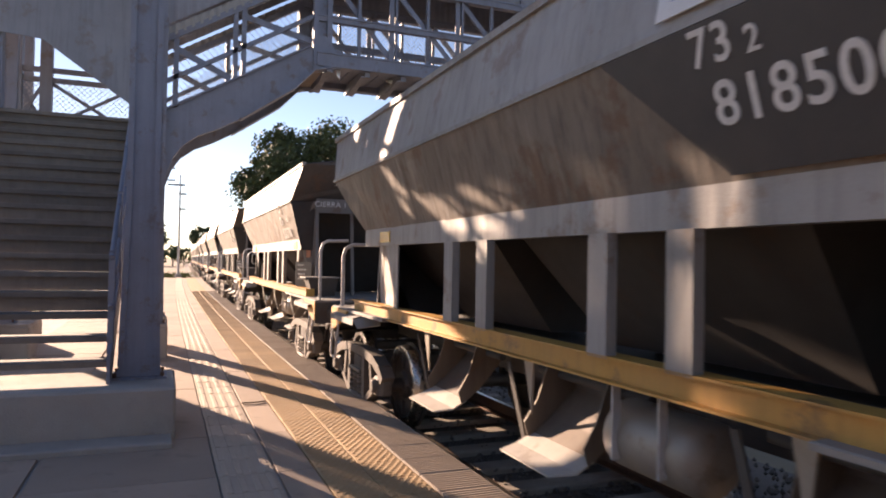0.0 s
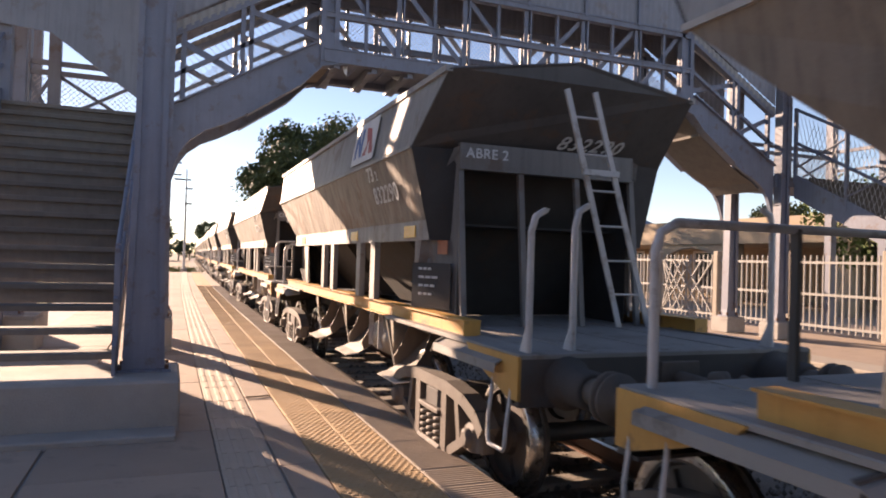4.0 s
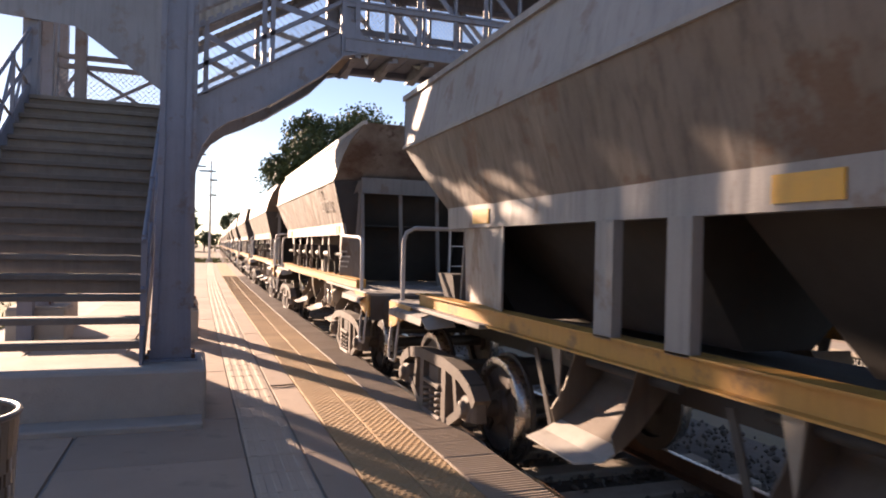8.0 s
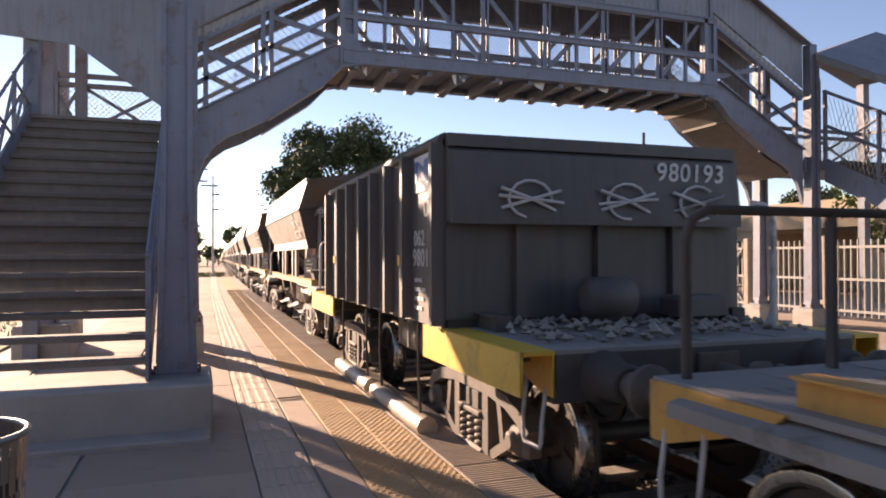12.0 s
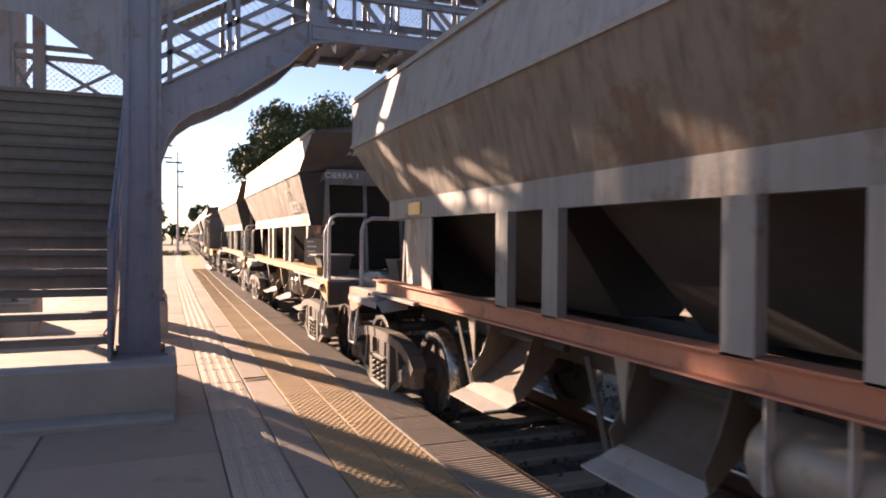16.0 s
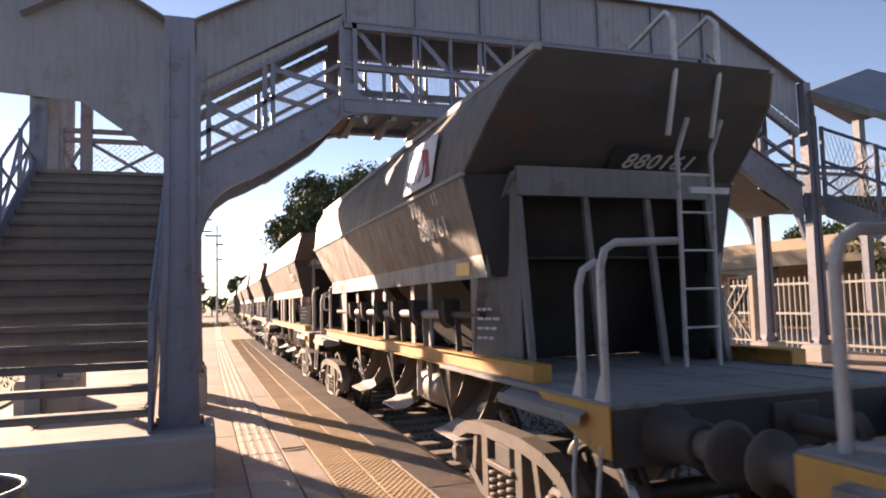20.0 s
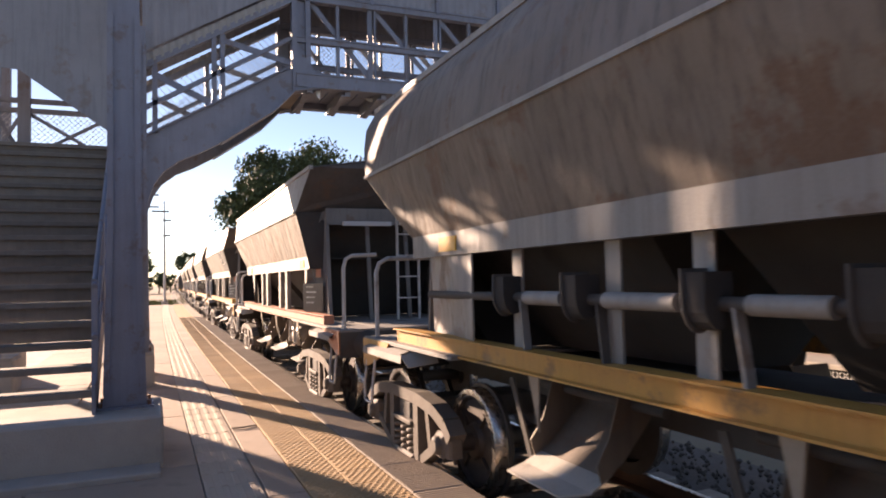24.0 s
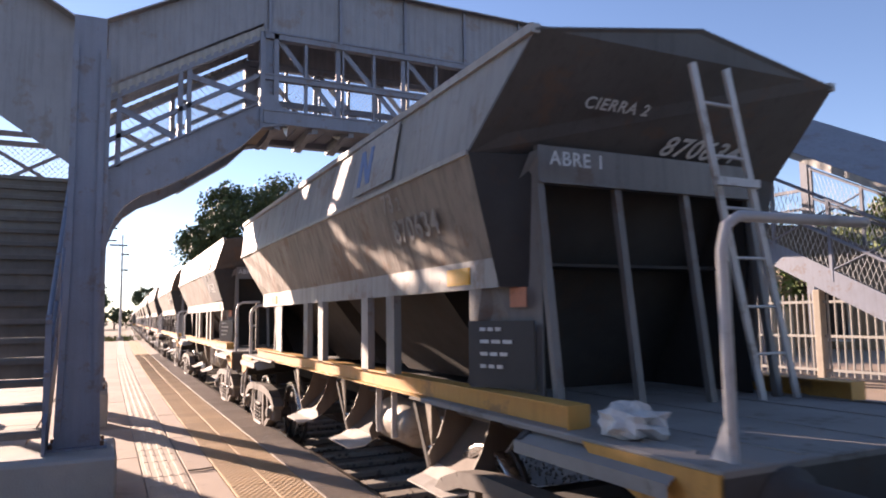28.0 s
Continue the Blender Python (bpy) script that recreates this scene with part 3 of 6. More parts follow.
for side in (-1, 1):
    xm = MID
    a, b = (1.36, MID) if side < 0 else (MID, 2 * MID - 1.36)
    for y0, y1 in ((YB - 0.12, 7.55), (YF + 0.12, 7.55)):
        part("roof_sheet", Geo().plate([(a, y0, ZTOP - 0.01), (b, y0, ZTOP - 0.01), (b, y1, ZTOP + 0.16), (a, y1, ZTOP + 0.16)], 0.012), "sheet", bridge)
        c, d = mirror(-0.12, side), mirror(1.38, side)
        part("sloping_roof_sheet", Geo().plate([(c, y0, 4.33), (d, y0, ZTOP - 0.01), (d, y1, ZTOP + 0.16), (c, y1, 4.50)], 0.012), "sheet", bridge)

# columns on concrete plinths
def column(x, y, z0, ztop, base, size=1.0):
    g = Geo()
    w0, w1 = 0.175 * size, 0.135 * size
    d = 0.13 * size

    def ring(w, z):
        return [(x - w, y - d, z), (x + w, y - d, z), (x + w, y + d, z), (x - w, y + d, z)]
    o = ring(w0 + 0.03 * size, z0) + ring(w0, z0 + 0.10) + ring(w1, z0 + 1.7) + ring(w1, ztop)
    f = [(i * 4 + k, i * 4 + (k + 1) % 4, i * 4 + 4 + (k + 1) % 4, i * 4 + 4 + k) for i in range(3) for k in range(4)] + [(3, 2, 1, 0), (12, 13, 14, 15)]
    part("column", g.add(o, f), "bridge", bridge, "tapering riveted column")
    for sx in (-1, 1):
        g = Geo()
        g.beam((x + sx * (w0 - 0.02 * size), y - d - 0.015, z0 + 0.12), (x + sx * (w1 - 0.02 * size), y - d - 0.015, z0 + 1.7), 0.02, 0.05, (1, 0, 0))
        g.beam((x + sx * (w1 - 0.02 * size), y - d - 0.015, z0 + 1.7), (x + sx * (w1 - 0.02 * size), y - d - 0.015, ztop - 0.3), 0.02, 0.05, (1, 0, 0))
        part("column_angle", g, "bridge", bridge)
    g = Geo()
    g.box(x - 0.24 * size, x + 0.24 * size, y - 0.2 * size, y + 0.2 * size, z0 - 0.002, z0 + 0.022)
    part("base_plate", g, "bridge", bridge)
    for sx in (-1, 1):
        for sy in (-1, 1):
            g = Geo()
            g.tube([(x + sx * 0.2 * size, y + sy * 0.16 * size, z0 + 0.02), (x + sx * 0.2 * size, y + sy * 0.16 * size, z0 + 0.06)], 0.018, 6)
            part("anchor_bolt", g, "rail", bridge)


for side in (-1, 1):
    base = FZ
    for y in (YB, YF):
        if side > 0:
            x = mirror(-0.2, side)
            column(x, y, base + 0.22, 4.36, base, 0.45)
            g = Geo()
            g.chbox(x - 0.17, x + 0.17, y - 0.17, y + 0.17, base, base + 0.205, 0.012)
            plinth = thing("plinth", "worn concrete plinth under a steel column", "plinth", "plinths of the footbridge")
            part("block", g, "concrete", plinth)
            part("cap", Geo().chbox(x - 0.16, x + 0.16, y - 0.16, y + 0.16, base + 0.205, base + 0.22, 0.005), "concrete", plinth)
    for z in (LAND - 0.06,):
        g = Geo()
        x = mirror(-0.2, side)
        g.box(x - 0.10, x + 0.10, YB, YF, z - 0.10, z + 0.06)
        part("tie_beam", g, "bridge", bridge)
# landings, their rails and the long flights
def landing(side):
    """The landing beside the column; its flight runs on along the line (near side) or back (far side)."""
    s = -1 if side < 0 else 1
    base = FZ
    outer = mirror(-1.42 if side < 0 else -2.25, side)
    inner = mirror(-0.32, side)
    lo, hi = min(outer, inner), max(outer, inner)
    dy = 1 if side < 0 else -1
    y0 = YB if side < 0 else YF
    y1 = YF + 0.1 if side < 0 else YB - 0.1
    g = Geo()
    g.box(lo, hi, min(YB, YF), max(YB, YF) + 0.0, LAND - 0.14, LAND - 0.05)
    part("landing_frame", g, "bridge", bridge)
    for i in range(6):
        g = Geo()
        yy = YB + 0.02 + i * 0.148
        g.box(lo, hi, yy, yy + 0.135, LAND - 0.05, LAND)
        part("landing_plank", g, "timber", bridge)
    foot = YB
    if side > 0:
        n = round((LAND - base) / 0.177)
        rise, run = (LAND - base) / n, 0.33
        foot = y1 + dy * n * run
        for x in (lo + 0.03, hi - 0.03):
            g = Geo()
            g.plate([(x, y1, LAND - 0.30), (x, y1, LAND + 0.02), (x, foot, base + 0.16), (x, foot, base), (x, foot - dy * 0.3, base)], 0.03)
            part("stringer", g, "bridge", bridge)
            for dz in (0.45, 0.9):
                g = Geo()
                g.tube([(x, y1, LAND + dz), (x, foot - dy * 0.1, base + dz + 0.12)], 0.022)
                part("handrail", g, "bridge", bridge)
            for i in range(6):
                t = i / 5
                yy, zz = y1 + (foot - dy * 0.1 - y1) * t, LAND + (base + 0.12 - LAND) * t
                g = Geo()
                g.beam((x, yy, zz - 0.1), (x, yy, zz + 0.92), 0.04, 0.04, (0, 1, 0))
                part("rail_post", g, "bridge", bridge)
            for i in range(5):
                t, u = i / 5, (i + 1) / 5
                g = Geo()
                ya, yb2 = y1 + (foot - y1) * t, y1 + (foot - y1) * u
                za, zb = LAND + (base - LAND) * t, LAND + (base - LAND) * u
                g.beam((x, ya, za + 0.1), (x, yb2, zb + 0.85), 0.012, 0.04, (1, 0, 0))
                part("rail_brace", g, "bridge", bridge)
            g = Geo()
            for i in range(60):
                t = i / 60
                yy, zz = y1 + (foot - y1) * t, LAND + (base - LAND) * t
                g.beam((x, yy, zz + 0.1), (x, yy + dy * 0.30, zz + 0.85 - 0.21), 0.004, 0.004, (1, 0, 0))
                g.beam((x, yy + dy * 0.25, zz - 0.09), (x, yy, zz + 0.85), 0.004, 0.004, (1, 0, 0))
            part("flight_mesh", g, "wire", bridge, "woven wire mesh")
            nz = base
            gg = Geo()
            gg.chbox(x - 0.16, x + 0.16, foot - 0.16, foot + 0.16, nz, nz + 0.42, 0.02)
            tagged(part("newel_block", gg, "concrete"), "weathered concrete newel block at the foot of the stairs", "newel block", "newel blocks")
            g = Geo()
            g.chbox(x - 0.07, x + 0.07, foot - 0.07, foot + 0.07, nz + 0.42, nz + 1.1, 0.015)
            part("newel_post", g, "bridge", bridge)
        for i in range(1, n):
            yy = y1 + dy * i * run
            z = LAND - i * rise
            g = Geo()
            g.box(lo + 0.045, hi - 0.045, yy - 0.15, yy + 0.15, z - 0.045, z)
            part("step", g, "timber", bridge)
            if i < n - 4:
                g = Geo()
                g.box(lo + 0.05, hi - 0.05, yy - dy * 0.12 - 0.012, yy - dy * 0.12 + 0.012, z, z + rise - 0.045)
                part("riser", g, "timber", bridge)
    # rails round the landing
    outer_y = YF if side < 0 else YB
    for y in (YB, YF):
        if y == YB:
            continue
        for z in (LAND + 0.50, LAND + 0.60):
            g = Geo()
            g.beam((lo, y, z), (hi, y, z), 0.04, 0.05)
            part("side_rail", g, "bridge", bridge)
        xs_ = [lo, -1.15, hi] if side < 0 else [lo, lo + (hi - lo) * 0.5, hi]
        for x in xs_:
            g = Geo()
            g.beam((x, y, LAND - 0.1), (x, y, 4.2), 0.11, 0.09, (0, 1, 0))
            part("upright", g, "bridge", bridge)
        for a, b in zip(xs_, xs_[1:]):
            for za, zb in ((LAND, LAND + 0.5), (LAND + 0.5, LAND)):
                g = Geo()
                g.beam((a, y + 0.02 * (1 if za > zb else -1), za), (b, y + 0.02 * (1 if za > zb else -1), zb), 0.012, 0.035)
                part("brace", g, "bridge", bridge)
        part("wire_mesh", mesh_panel(lambda x: (LAND, LAND + 0.5), lo, hi, y + 0.04), "wire", bridge, "woven wire mesh")
    g = Geo()
    xo = outer
    g.beam((xo, YB, LAND + 0.6), (xo, YF, LAND + 0.6), 0.04, 0.05)
    g.beam((xo, YB, LAND + 0.3), (xo, YF, LAND + 0.3), 0.03, 0.04)
    part("side_rail", g, "bridge", bridge)
    for y in (YB, YF):
        g = Geo()
        g.beam((xo, y, base), (xo, y, 4.2), 0.12, 0.12, (0, 1, 0))
        part("corner_post", g, "bridge", bridge)
    # roof: a gable over the landing that follows the flight down
    rx, zr0, ze = (lo + hi) / 2, 4.62, 4.22
    ya = YB - 0.25 if side < 0 else YF + 0.25
    if side < 0:
        yend, drop = y1 + 0.3, 0.08
    else:
        yend = foot - dy * 0.2
        drop = (LAND - base) * abs(yend - y1) / abs(foot - y1)
    for xe in (lo - 0.12, hi + 0.12):
        part("gable_roof", Geo().plate([(xe, ya, ze), (rx, ya, zr0), (rx, y1, zr0), (xe, y1, ze)], 0.012), "sheet", bridge)
        part("flight_roof", Geo().plate([(xe, y1, ze), (rx, y1, zr0), (rx, yend, zr0 - drop), (xe, yend, ze - drop)], 0.012), "sheet", bridge)
        g = corrugated((xe, y1, ze - 0.09), (xe, yend, ze - drop - 0.09), (xe, y1, ze), (xe, yend, ze - drop), 84, 0.010, (1, 0, 0))
        part("corrugated_valance", g, "fence", bridge, "pale corrugated strip under the eaves")
    yc = ya
    if side < 0:
        part("gable_cladding", Geo().plate([(-2.35, YB - 0.1, ze), (rx, YB - 0.1, zr0), (hi + 0.1, YB - 0.1, ze + 0.02), (hi + 0.12, YB - 0.1, 2.95), (hi, YB - 0.1, 2.95), (-1.05, YB - 0.1, 3.47), (-2.35, YB - 0.1, 3.55)], 0.012), "sheet", bridge, "rust-stained grey sheet cladding")


landing(-1)
landing(1)

FROM_EYE[0] = False

# ---- the stairs up from the near platform ----
def pier(x0, x1, y0, y1, h):
    pl = thing("plinth", "worn concrete plinth under a steel column", "plinth", "plinths of the footbridge")
    part("block", Geo().chbox(x0, x1, y0, y1, -0.02, h - 0.03, 0.02), "concrete", pl)
    part("cap", Geo().chbox(x0 + 0.015, x1 - 0.015, y0 + 0.015, y1 - 0.015, h - 0.03, h, 0.01), "concrete", pl)


for x, y, half in ((-0.13, 11.75, 0.20), (-0.13, 13.25, 0.20), (-2.25, 12.3, 0.40), (-2.30, 13.9, 0.30)):
    pier(x - half, x + half, y - half, y + half, 0.52)
    column(x, y, 0.52, 5.6, 0, 0.7)
column(-0.2, 7.1, 0.44, 4.36, 0)
g = Geo()
g.beam((-0.2, 7.1, 4.30), (-0.33, 11.8, 5.9), 0.10, 0.14)
part("roof_beam", g, "bridge", bridge)
stair_base = thing("stair_base", "worn concrete block at the foot of the stairs", "stair base")
part("block", Geo().chbox(-2.95, 0.115, 6.42, 7.5, -0.02, 0.44, 0.02), "concrete", stair_base)
part("bottom_step", Geo().chbox(-2.95, 0.09, 6.10, 6.43, -0.02, 0.05, 0.012), "concrete", stair_base)
RISE, RUN, SX0, SX1 = 0.1906, 0.30, -2.37, -0.44
for x in (SX0, SX1):
    part("stringer", Geo().plate([(x, 6.75, 0.44), (x, 7.05, 0.44), (x, 11.95, 3.55), (x, 11.95, 3.86), (x, 11.7, 3.86), (x, 6.75, 0.70)], 0.03), "bridge", bridge)
    for dz in (0.5, 0.95):
        part("handrail", Geo().tube([(x, 6.85, 0.60 + dz), (x, 11.8, 3.75 + dz)], 0.024), "bridge", bridge)
    for i in range(6):
        y = 6.9 + i * 0.97
        z = 0.58 + (y - 6.85) * RISE / RUN
        part("rail_post", Geo().beam((x, y, z - 0.05), (x, y, z + 1.0), 0.05, 0.05, (0, 1, 0)), "bridge", bridge)
        if i < 5 and x == SX0:
            part("rail_brace", Geo().beam((x, y, z + 0.1), (x, y + 0.97, z + 1.5), 0.012, 0.04, (1, 0, 0)), "bridge", bridge)
            part("rail_brace", Geo().beam((x, y, z + 0.9), (x, y + 0.97, z + 0.72), 0.012, 0.04, (1, 0, 0)), "bridge", bridge)
for i in range(17):
    y, z = 7.0 + i * RUN, 0.63 + i * RISE
    part("step", Geo().chbox(SX0 + 0.02, SX1 - 0.02, y - 0.15, y + 0.14, z - 0.055, z, 0.006), "timber", bridge)
    if i > 2:
        part("riser", Geo().box(SX0 + 0.02, SX1 - 0.02, y - 0.10, y - 0.08, z - RISE, z - 0.055), "timber", bridge)


# ---- the train ----
V_TRAIN = 6.64
BODY = 7.6            # between the shoulders of a hopper
PITCH = 10.77


def sheet_body(kind):
    """The ore hopper as sheets: shoulders, slopes and sloping ends. y 0 is the rear shoulder."""
    L = BODY
    T = 0.02
    if kind == "a":
        prof = [(1.10, 1.86), (1.30, 2.52), (1.20, 3.07)]
        rear = [0.0, 0.0, -0.60]
    else:
        prof = [(1.10, 1.86), (1.29, 2.52), (1.235, 2.83), (1.17, 3.05), (1.02, 3.27)]
        rear = [0.02, 0.02, -0.36, -0.60, -0.80]
    front = [6.78] + [L - r * 0.55 for r in rear[1:]]
    upper, lower = [], []
    n = 14
    for s in (-1, 1):
        def row(i):
            x, z = prof[i]
            out = []
            for k in range(n + 1):
                t = k / n
                dent = 0.016 * noise.noise(Vector((i * 3.1, t * 9.0, s * 2.0 + (0 if kind == "a" else 7))))
                out.append((s * (x + dent), rear[i] + (front[i] - rear[i]) * t, z))
            return out
        midrow = [tuple((Vector(p) + Vector(q)) / 2 + Vector((s * 0.030 * noise.noise(Vector((k * 0.9, s, 4.0))), 0, 0))) for k, (p, q) in enumerate(zip(row(0), row(1)))]
        lower.append(Geo().grid([row(0), midrow, row(1)], (-s * T, 0, 0)))
        upper.append(Geo().grid([row(i) for i in range(1, len(prof))], (-s * T, 0, -0.002)))
    rim = Geo()
    xt, zt = prof[-1]
    for s in (-1, 1):
        rim.beam((s * xt, rear[-1], zt), (s * xt, front[-1], zt), 0.06, 0.05)
        rim.beam((s * prof[1][0], 0.0, prof[1][1]), (s * prof[1][0], L, prof[1][1]), 0.03, 0.03)
    ends, inner = [], []
    for y_, sg in ((rear, 1), (front, -1)):
        e = Geo()
        pk = zt + (0.19 if kind == "a" else 0.02)
        ytop = y_[-1]
        if kind == "a":
            e.plate([(-1.20, ytop, 3.07), (-1.30, y_[1], 2.52), (1.30, y_[1], 2.52), (1.20, ytop, 3.07), (0, ytop - sg * 0.02, pk)], T)
        else:
            e.grid([[(prof[i][0] * (k / 4 - 1), y_[i], prof[i][1]) for k in range(9)] for i in range(1, len(prof))], (0, sg * T, 0))
        # the sheet turns in below the shoulder and runs on as the sloping end of the hopper
        low_y = y_[0] + sg * 0.9
        xs = prof[1][0] - 0.004
        rows = [[(-xs, y_[1] + sg * 0.006, prof[1][1]), (xs, y_[1] + sg * 0.006, prof[1][1])], [(-0.86, low_y, 1.02), (0.86, low_y, 1.02)]]
        if sg > 0:
            rows[0] = [(-0.87, y_[1] + 0.006, prof[1][1]), (0.87, y_[1] + 0.006, prof[1][1])]
            rows[1] = [(-0.87, low_y, 0.99), (0.87, low_y, 0.99)]
        else:
            rows.insert(1, [(-0.99, y_[0] + 0.01, 1.88), (0.99, y_[0] + 0.01, 1.88)])
        sl = Geo().grid(rows, (0, sg * T, 0))
        for s in (-1, 1):
            za = 2.46 if sg > 0 else 1.88
            sl.plate([(s * 0.862, y_[0] - sg * 0.10, za), (s * 0.862, y_[0] - sg * 0.10, 0.99), (s * 0.862, low_y + sg * 0.03, 0.99), (s * 0.862, y_[0] + sg * 0.08, za)], 0.010)
        for s in (-1, 1) if sg > 0 else ():
            yb = y_[0]
            sl.plate([(s * prof[1][0], y_[1] - sg * 0.004, prof[1][1]), (s * 1.105, yb - sg * 0.004, 1.72), (s * 0.88, yb - sg * 0.07, 1.72), (s * 0.88, yb - sg * 0.09, prof[1][1])], 0.012)
        inner.append(sl)
        ends.append(e)
    return upper, lower, rim, ends, inner


def coil(x, y, z0, z1, r, turns):
    pts = [(x + r * math.cos(a), y + r * math.sin(a), z0 + (z1 - z0) * a / (turns * math.tau)) for a in [i * math.tau / 7 for i in range(int(turns * 7) + 1)]]
    return pts


def bogie_meshes():
    zc = ZR + 0.42
    fr = []
    for s in (-1, 1):
        g = Geo()
        x = s * 0.98
        xm = x + s * 0.05
        top = [(-1.04, zc + 0.07), (-0.92, zc + 0.17), (-0.70, zc + 0.245), (-0.36, zc + 0.285), (0.36, zc + 0.285), (0.70, zc + 0.245), (0.92, zc + 0.17), (1.04, zc + 0.07)]
        low = [(-0.98, zc - 0.02), (-0.70, zc - 0.06), (-0.34, zc - 0.25), (0.34, zc - 0.25), (0.70, zc - 0.06), (0.98, zc - 0.02)]
        for line, h, wd in ((top, 0.10, 0.14), (low, 0.075, 0.11)):
            for p, q in zip(line, line[1:]):
                g.beam((xm, p[0], p[1]), (xm, q[0], q[1]), h, wd, (1, 0, 0))
        for yy in (-0.31, 0.31):
            g.beam((xm, yy, zc - 0.26), (xm, yy, zc + 0.29), 0.11, 0.13, (1, 0, 0))
        for e in (-1, 1):
            g.beam((xm, e * 0.60, zc - 0.10), (xm, e * 0.52, zc + 0.26), 0.07, 0.10, (1, 0, 0))
        for yy in (-0.98, 0.98):
            g.chbox(xm - 0.06, xm + 0.06, yy - 0.06, yy + 0.06, zc - 0.08, zc + 0.14, 0.02)
        g.chbox(xm - 0.09, xm + 0.09, -0.24, 0.24, zc + 0.04, zc + 0.075, 0.01)
        g.chbox(xm - 0.09, xm + 0.09, -0.27, 0.27, zc - 0.30, zc - 0.21, 0.02)
        fr.append(g)
    spring = Geo()
    for dy in (-0.16, 0.0, 0.16):
        spring.tube(coil(0, dy, zc - 0.21, zc + 0.04, 0.062, 4.5), 0.019, 6, False)
    box = Geo()
    box.chbox(-0.08, 0.07, -0.10, 0.10, zc - 0.09, zc + 0.10, 0.03)
    box.tube([(0.05, 0, zc), (0.10, 0, zc), (0.115, 0, zc)], [0.075, 0.075, 0.05], 12)
    bolster = Geo()
    bolster.chbox(-1.08, 1.08, -0.16, 0.16, zc + 0.02, zc + 0.24, 0.03)
    shoe = Geo()
    shoe.tube([(0, 0.0, 0.0), (0, 0.05, 0.12), (0, 0.04, 0.26), (0, -0.02, 0.36)], 0.035, 6)
    shoe.beam((0.0, -0.02, 0.36), (0, 0.35, 0.40), 0.03, 0.05)
    wheels = Geo()
    for s in (-1, 1):
        x = s * GAUGE / 2
        pts, rad = [], []
        for dx, r in ((0.075, 0.02), (0.07, 0.13), (0.03, 0.15), (0.03, 0.33), (0.065, 0.345), (0.065, 0.42), (-0.065 + 0.03, 0.425), (-0.04, 0.452), (-0.07, 0.452), (-0.07, 0.345), (-0.02, 0.33), (-0.02, 0.15), (-0.06, 0.13), (-0.06, 0.08)):
            pts.append(x + s * dx)
            rad.append(r)
        n = 24
        o = [(px, r * math.cos(k * math.tau / n), r * math.sin(k * math.tau / n)) for px, r in zip(pts, rad) for k in range(n)]
        f = [(i * n + k, i * n + (k + 1) % n, (i + 1) * n + (k + 1) % n, (i + 1) * n + k) for i in range(len(pts) - 1) for k in range(n)]
        wheels.add(o, f, False)
        for k in range(4):
            a = k * math.tau / 4
            wheels.beam((x + s * 0.035, 0.17 * math.cos(a), 0.17 * math.sin(a)), (x + s * 0.035, 0.31 * math.cos(a), 0.31 * math.sin(a)), 0.03, 0.05, (1, 0, 0))
    axle = Geo()
    axle.tube([(-1.05, 0, 0), (-0.82, 0, 0), (0.82, 0, 0), (1.05, 0, 0)], [0.06, 0.075, 0.075, 0.06], 10)
    o = len(axle.v)
    axle.v += wheels.v
    axle.f += [tuple(o + i for i in f) for f in wheels.f]
    axle.s += wheels.s
    tyres = []
    for s in (-1, 1):
        tyre = Geo()
        x = s * GAUGE / 2
        n = 24
        o = [(px, rr * math.cos(k * math.tau / n), rr * math.sin(k * math.tau / n)) for px, rr in ((x - s * 0.034, 0.4262), (x + s * 0.066, 0.4225), (x + s * 0.069, 0.405), (x + s * 0.067, 0.362)) for k in range(n)]
        tyre.add(o, [(i * n + k, i * n + (k + 1) % n, (i + 1) * n + (k + 1) % n, (i + 1) * n + k) for i in range(3) for k in range(n)], True)
        tyres.append(tyre)
    mk = lambda nm, gg, mm: gg.mesh(nm, M[mm])
    return {"frames": [mk("side_frame", f, "bogie") for f in fr], "spring": mk("spring", spring, "bogie"), "box": mk("axle_box", box, "bogie"), "bolster": mk("bolster", bolster, "dark"),
            "shoe": mk("brake_shoe", shoe, "chute"), "axle": mk("wheelset", axle, "wheel"), "tyre": [mk("tyre", t_, "tread") for t_ in tyres]}


BG = bogie_meshes()
WHEELSETS = []


def bogie(parent, y):
    b = part("bogie", BG["bolster"], "dark", parent, at=pose(0, y, 0))
    for m in BG["frames"]:
        part("side_frame", m, "bogie", b)
    zc = ZR + 0.42
    for s in (-1, 1):
        part("spring", BG["spring"], "bogie", b, at=pose(s * 1.04, 0, 0))
        for dy in (-0.86, 0.86):
            part("axle_box", BG["box"], "bogie", b, at=pose(s * 1.04, dy, 0, 0, 0, 0 if s > 0 else 180))
            part("brake_shoe", BG["shoe"], "chute", b, at=pose(s * GAUGE / 2, dy * 0.48, zc - 0.3, 0, 0, 0 if dy < 0 else 180))
    for dy in (-0.86, 0.86):
        w = part("wheelset", BG["axle"], "wheel", parent, "dark wheelset with bright treads", at=pose(0, y + dy, zc))
        for m in BG["tyre"]:
            part("tread", m, "tread", w)
        WHEELSETS.append(w)


DECK = 0.985          # top of the end decks


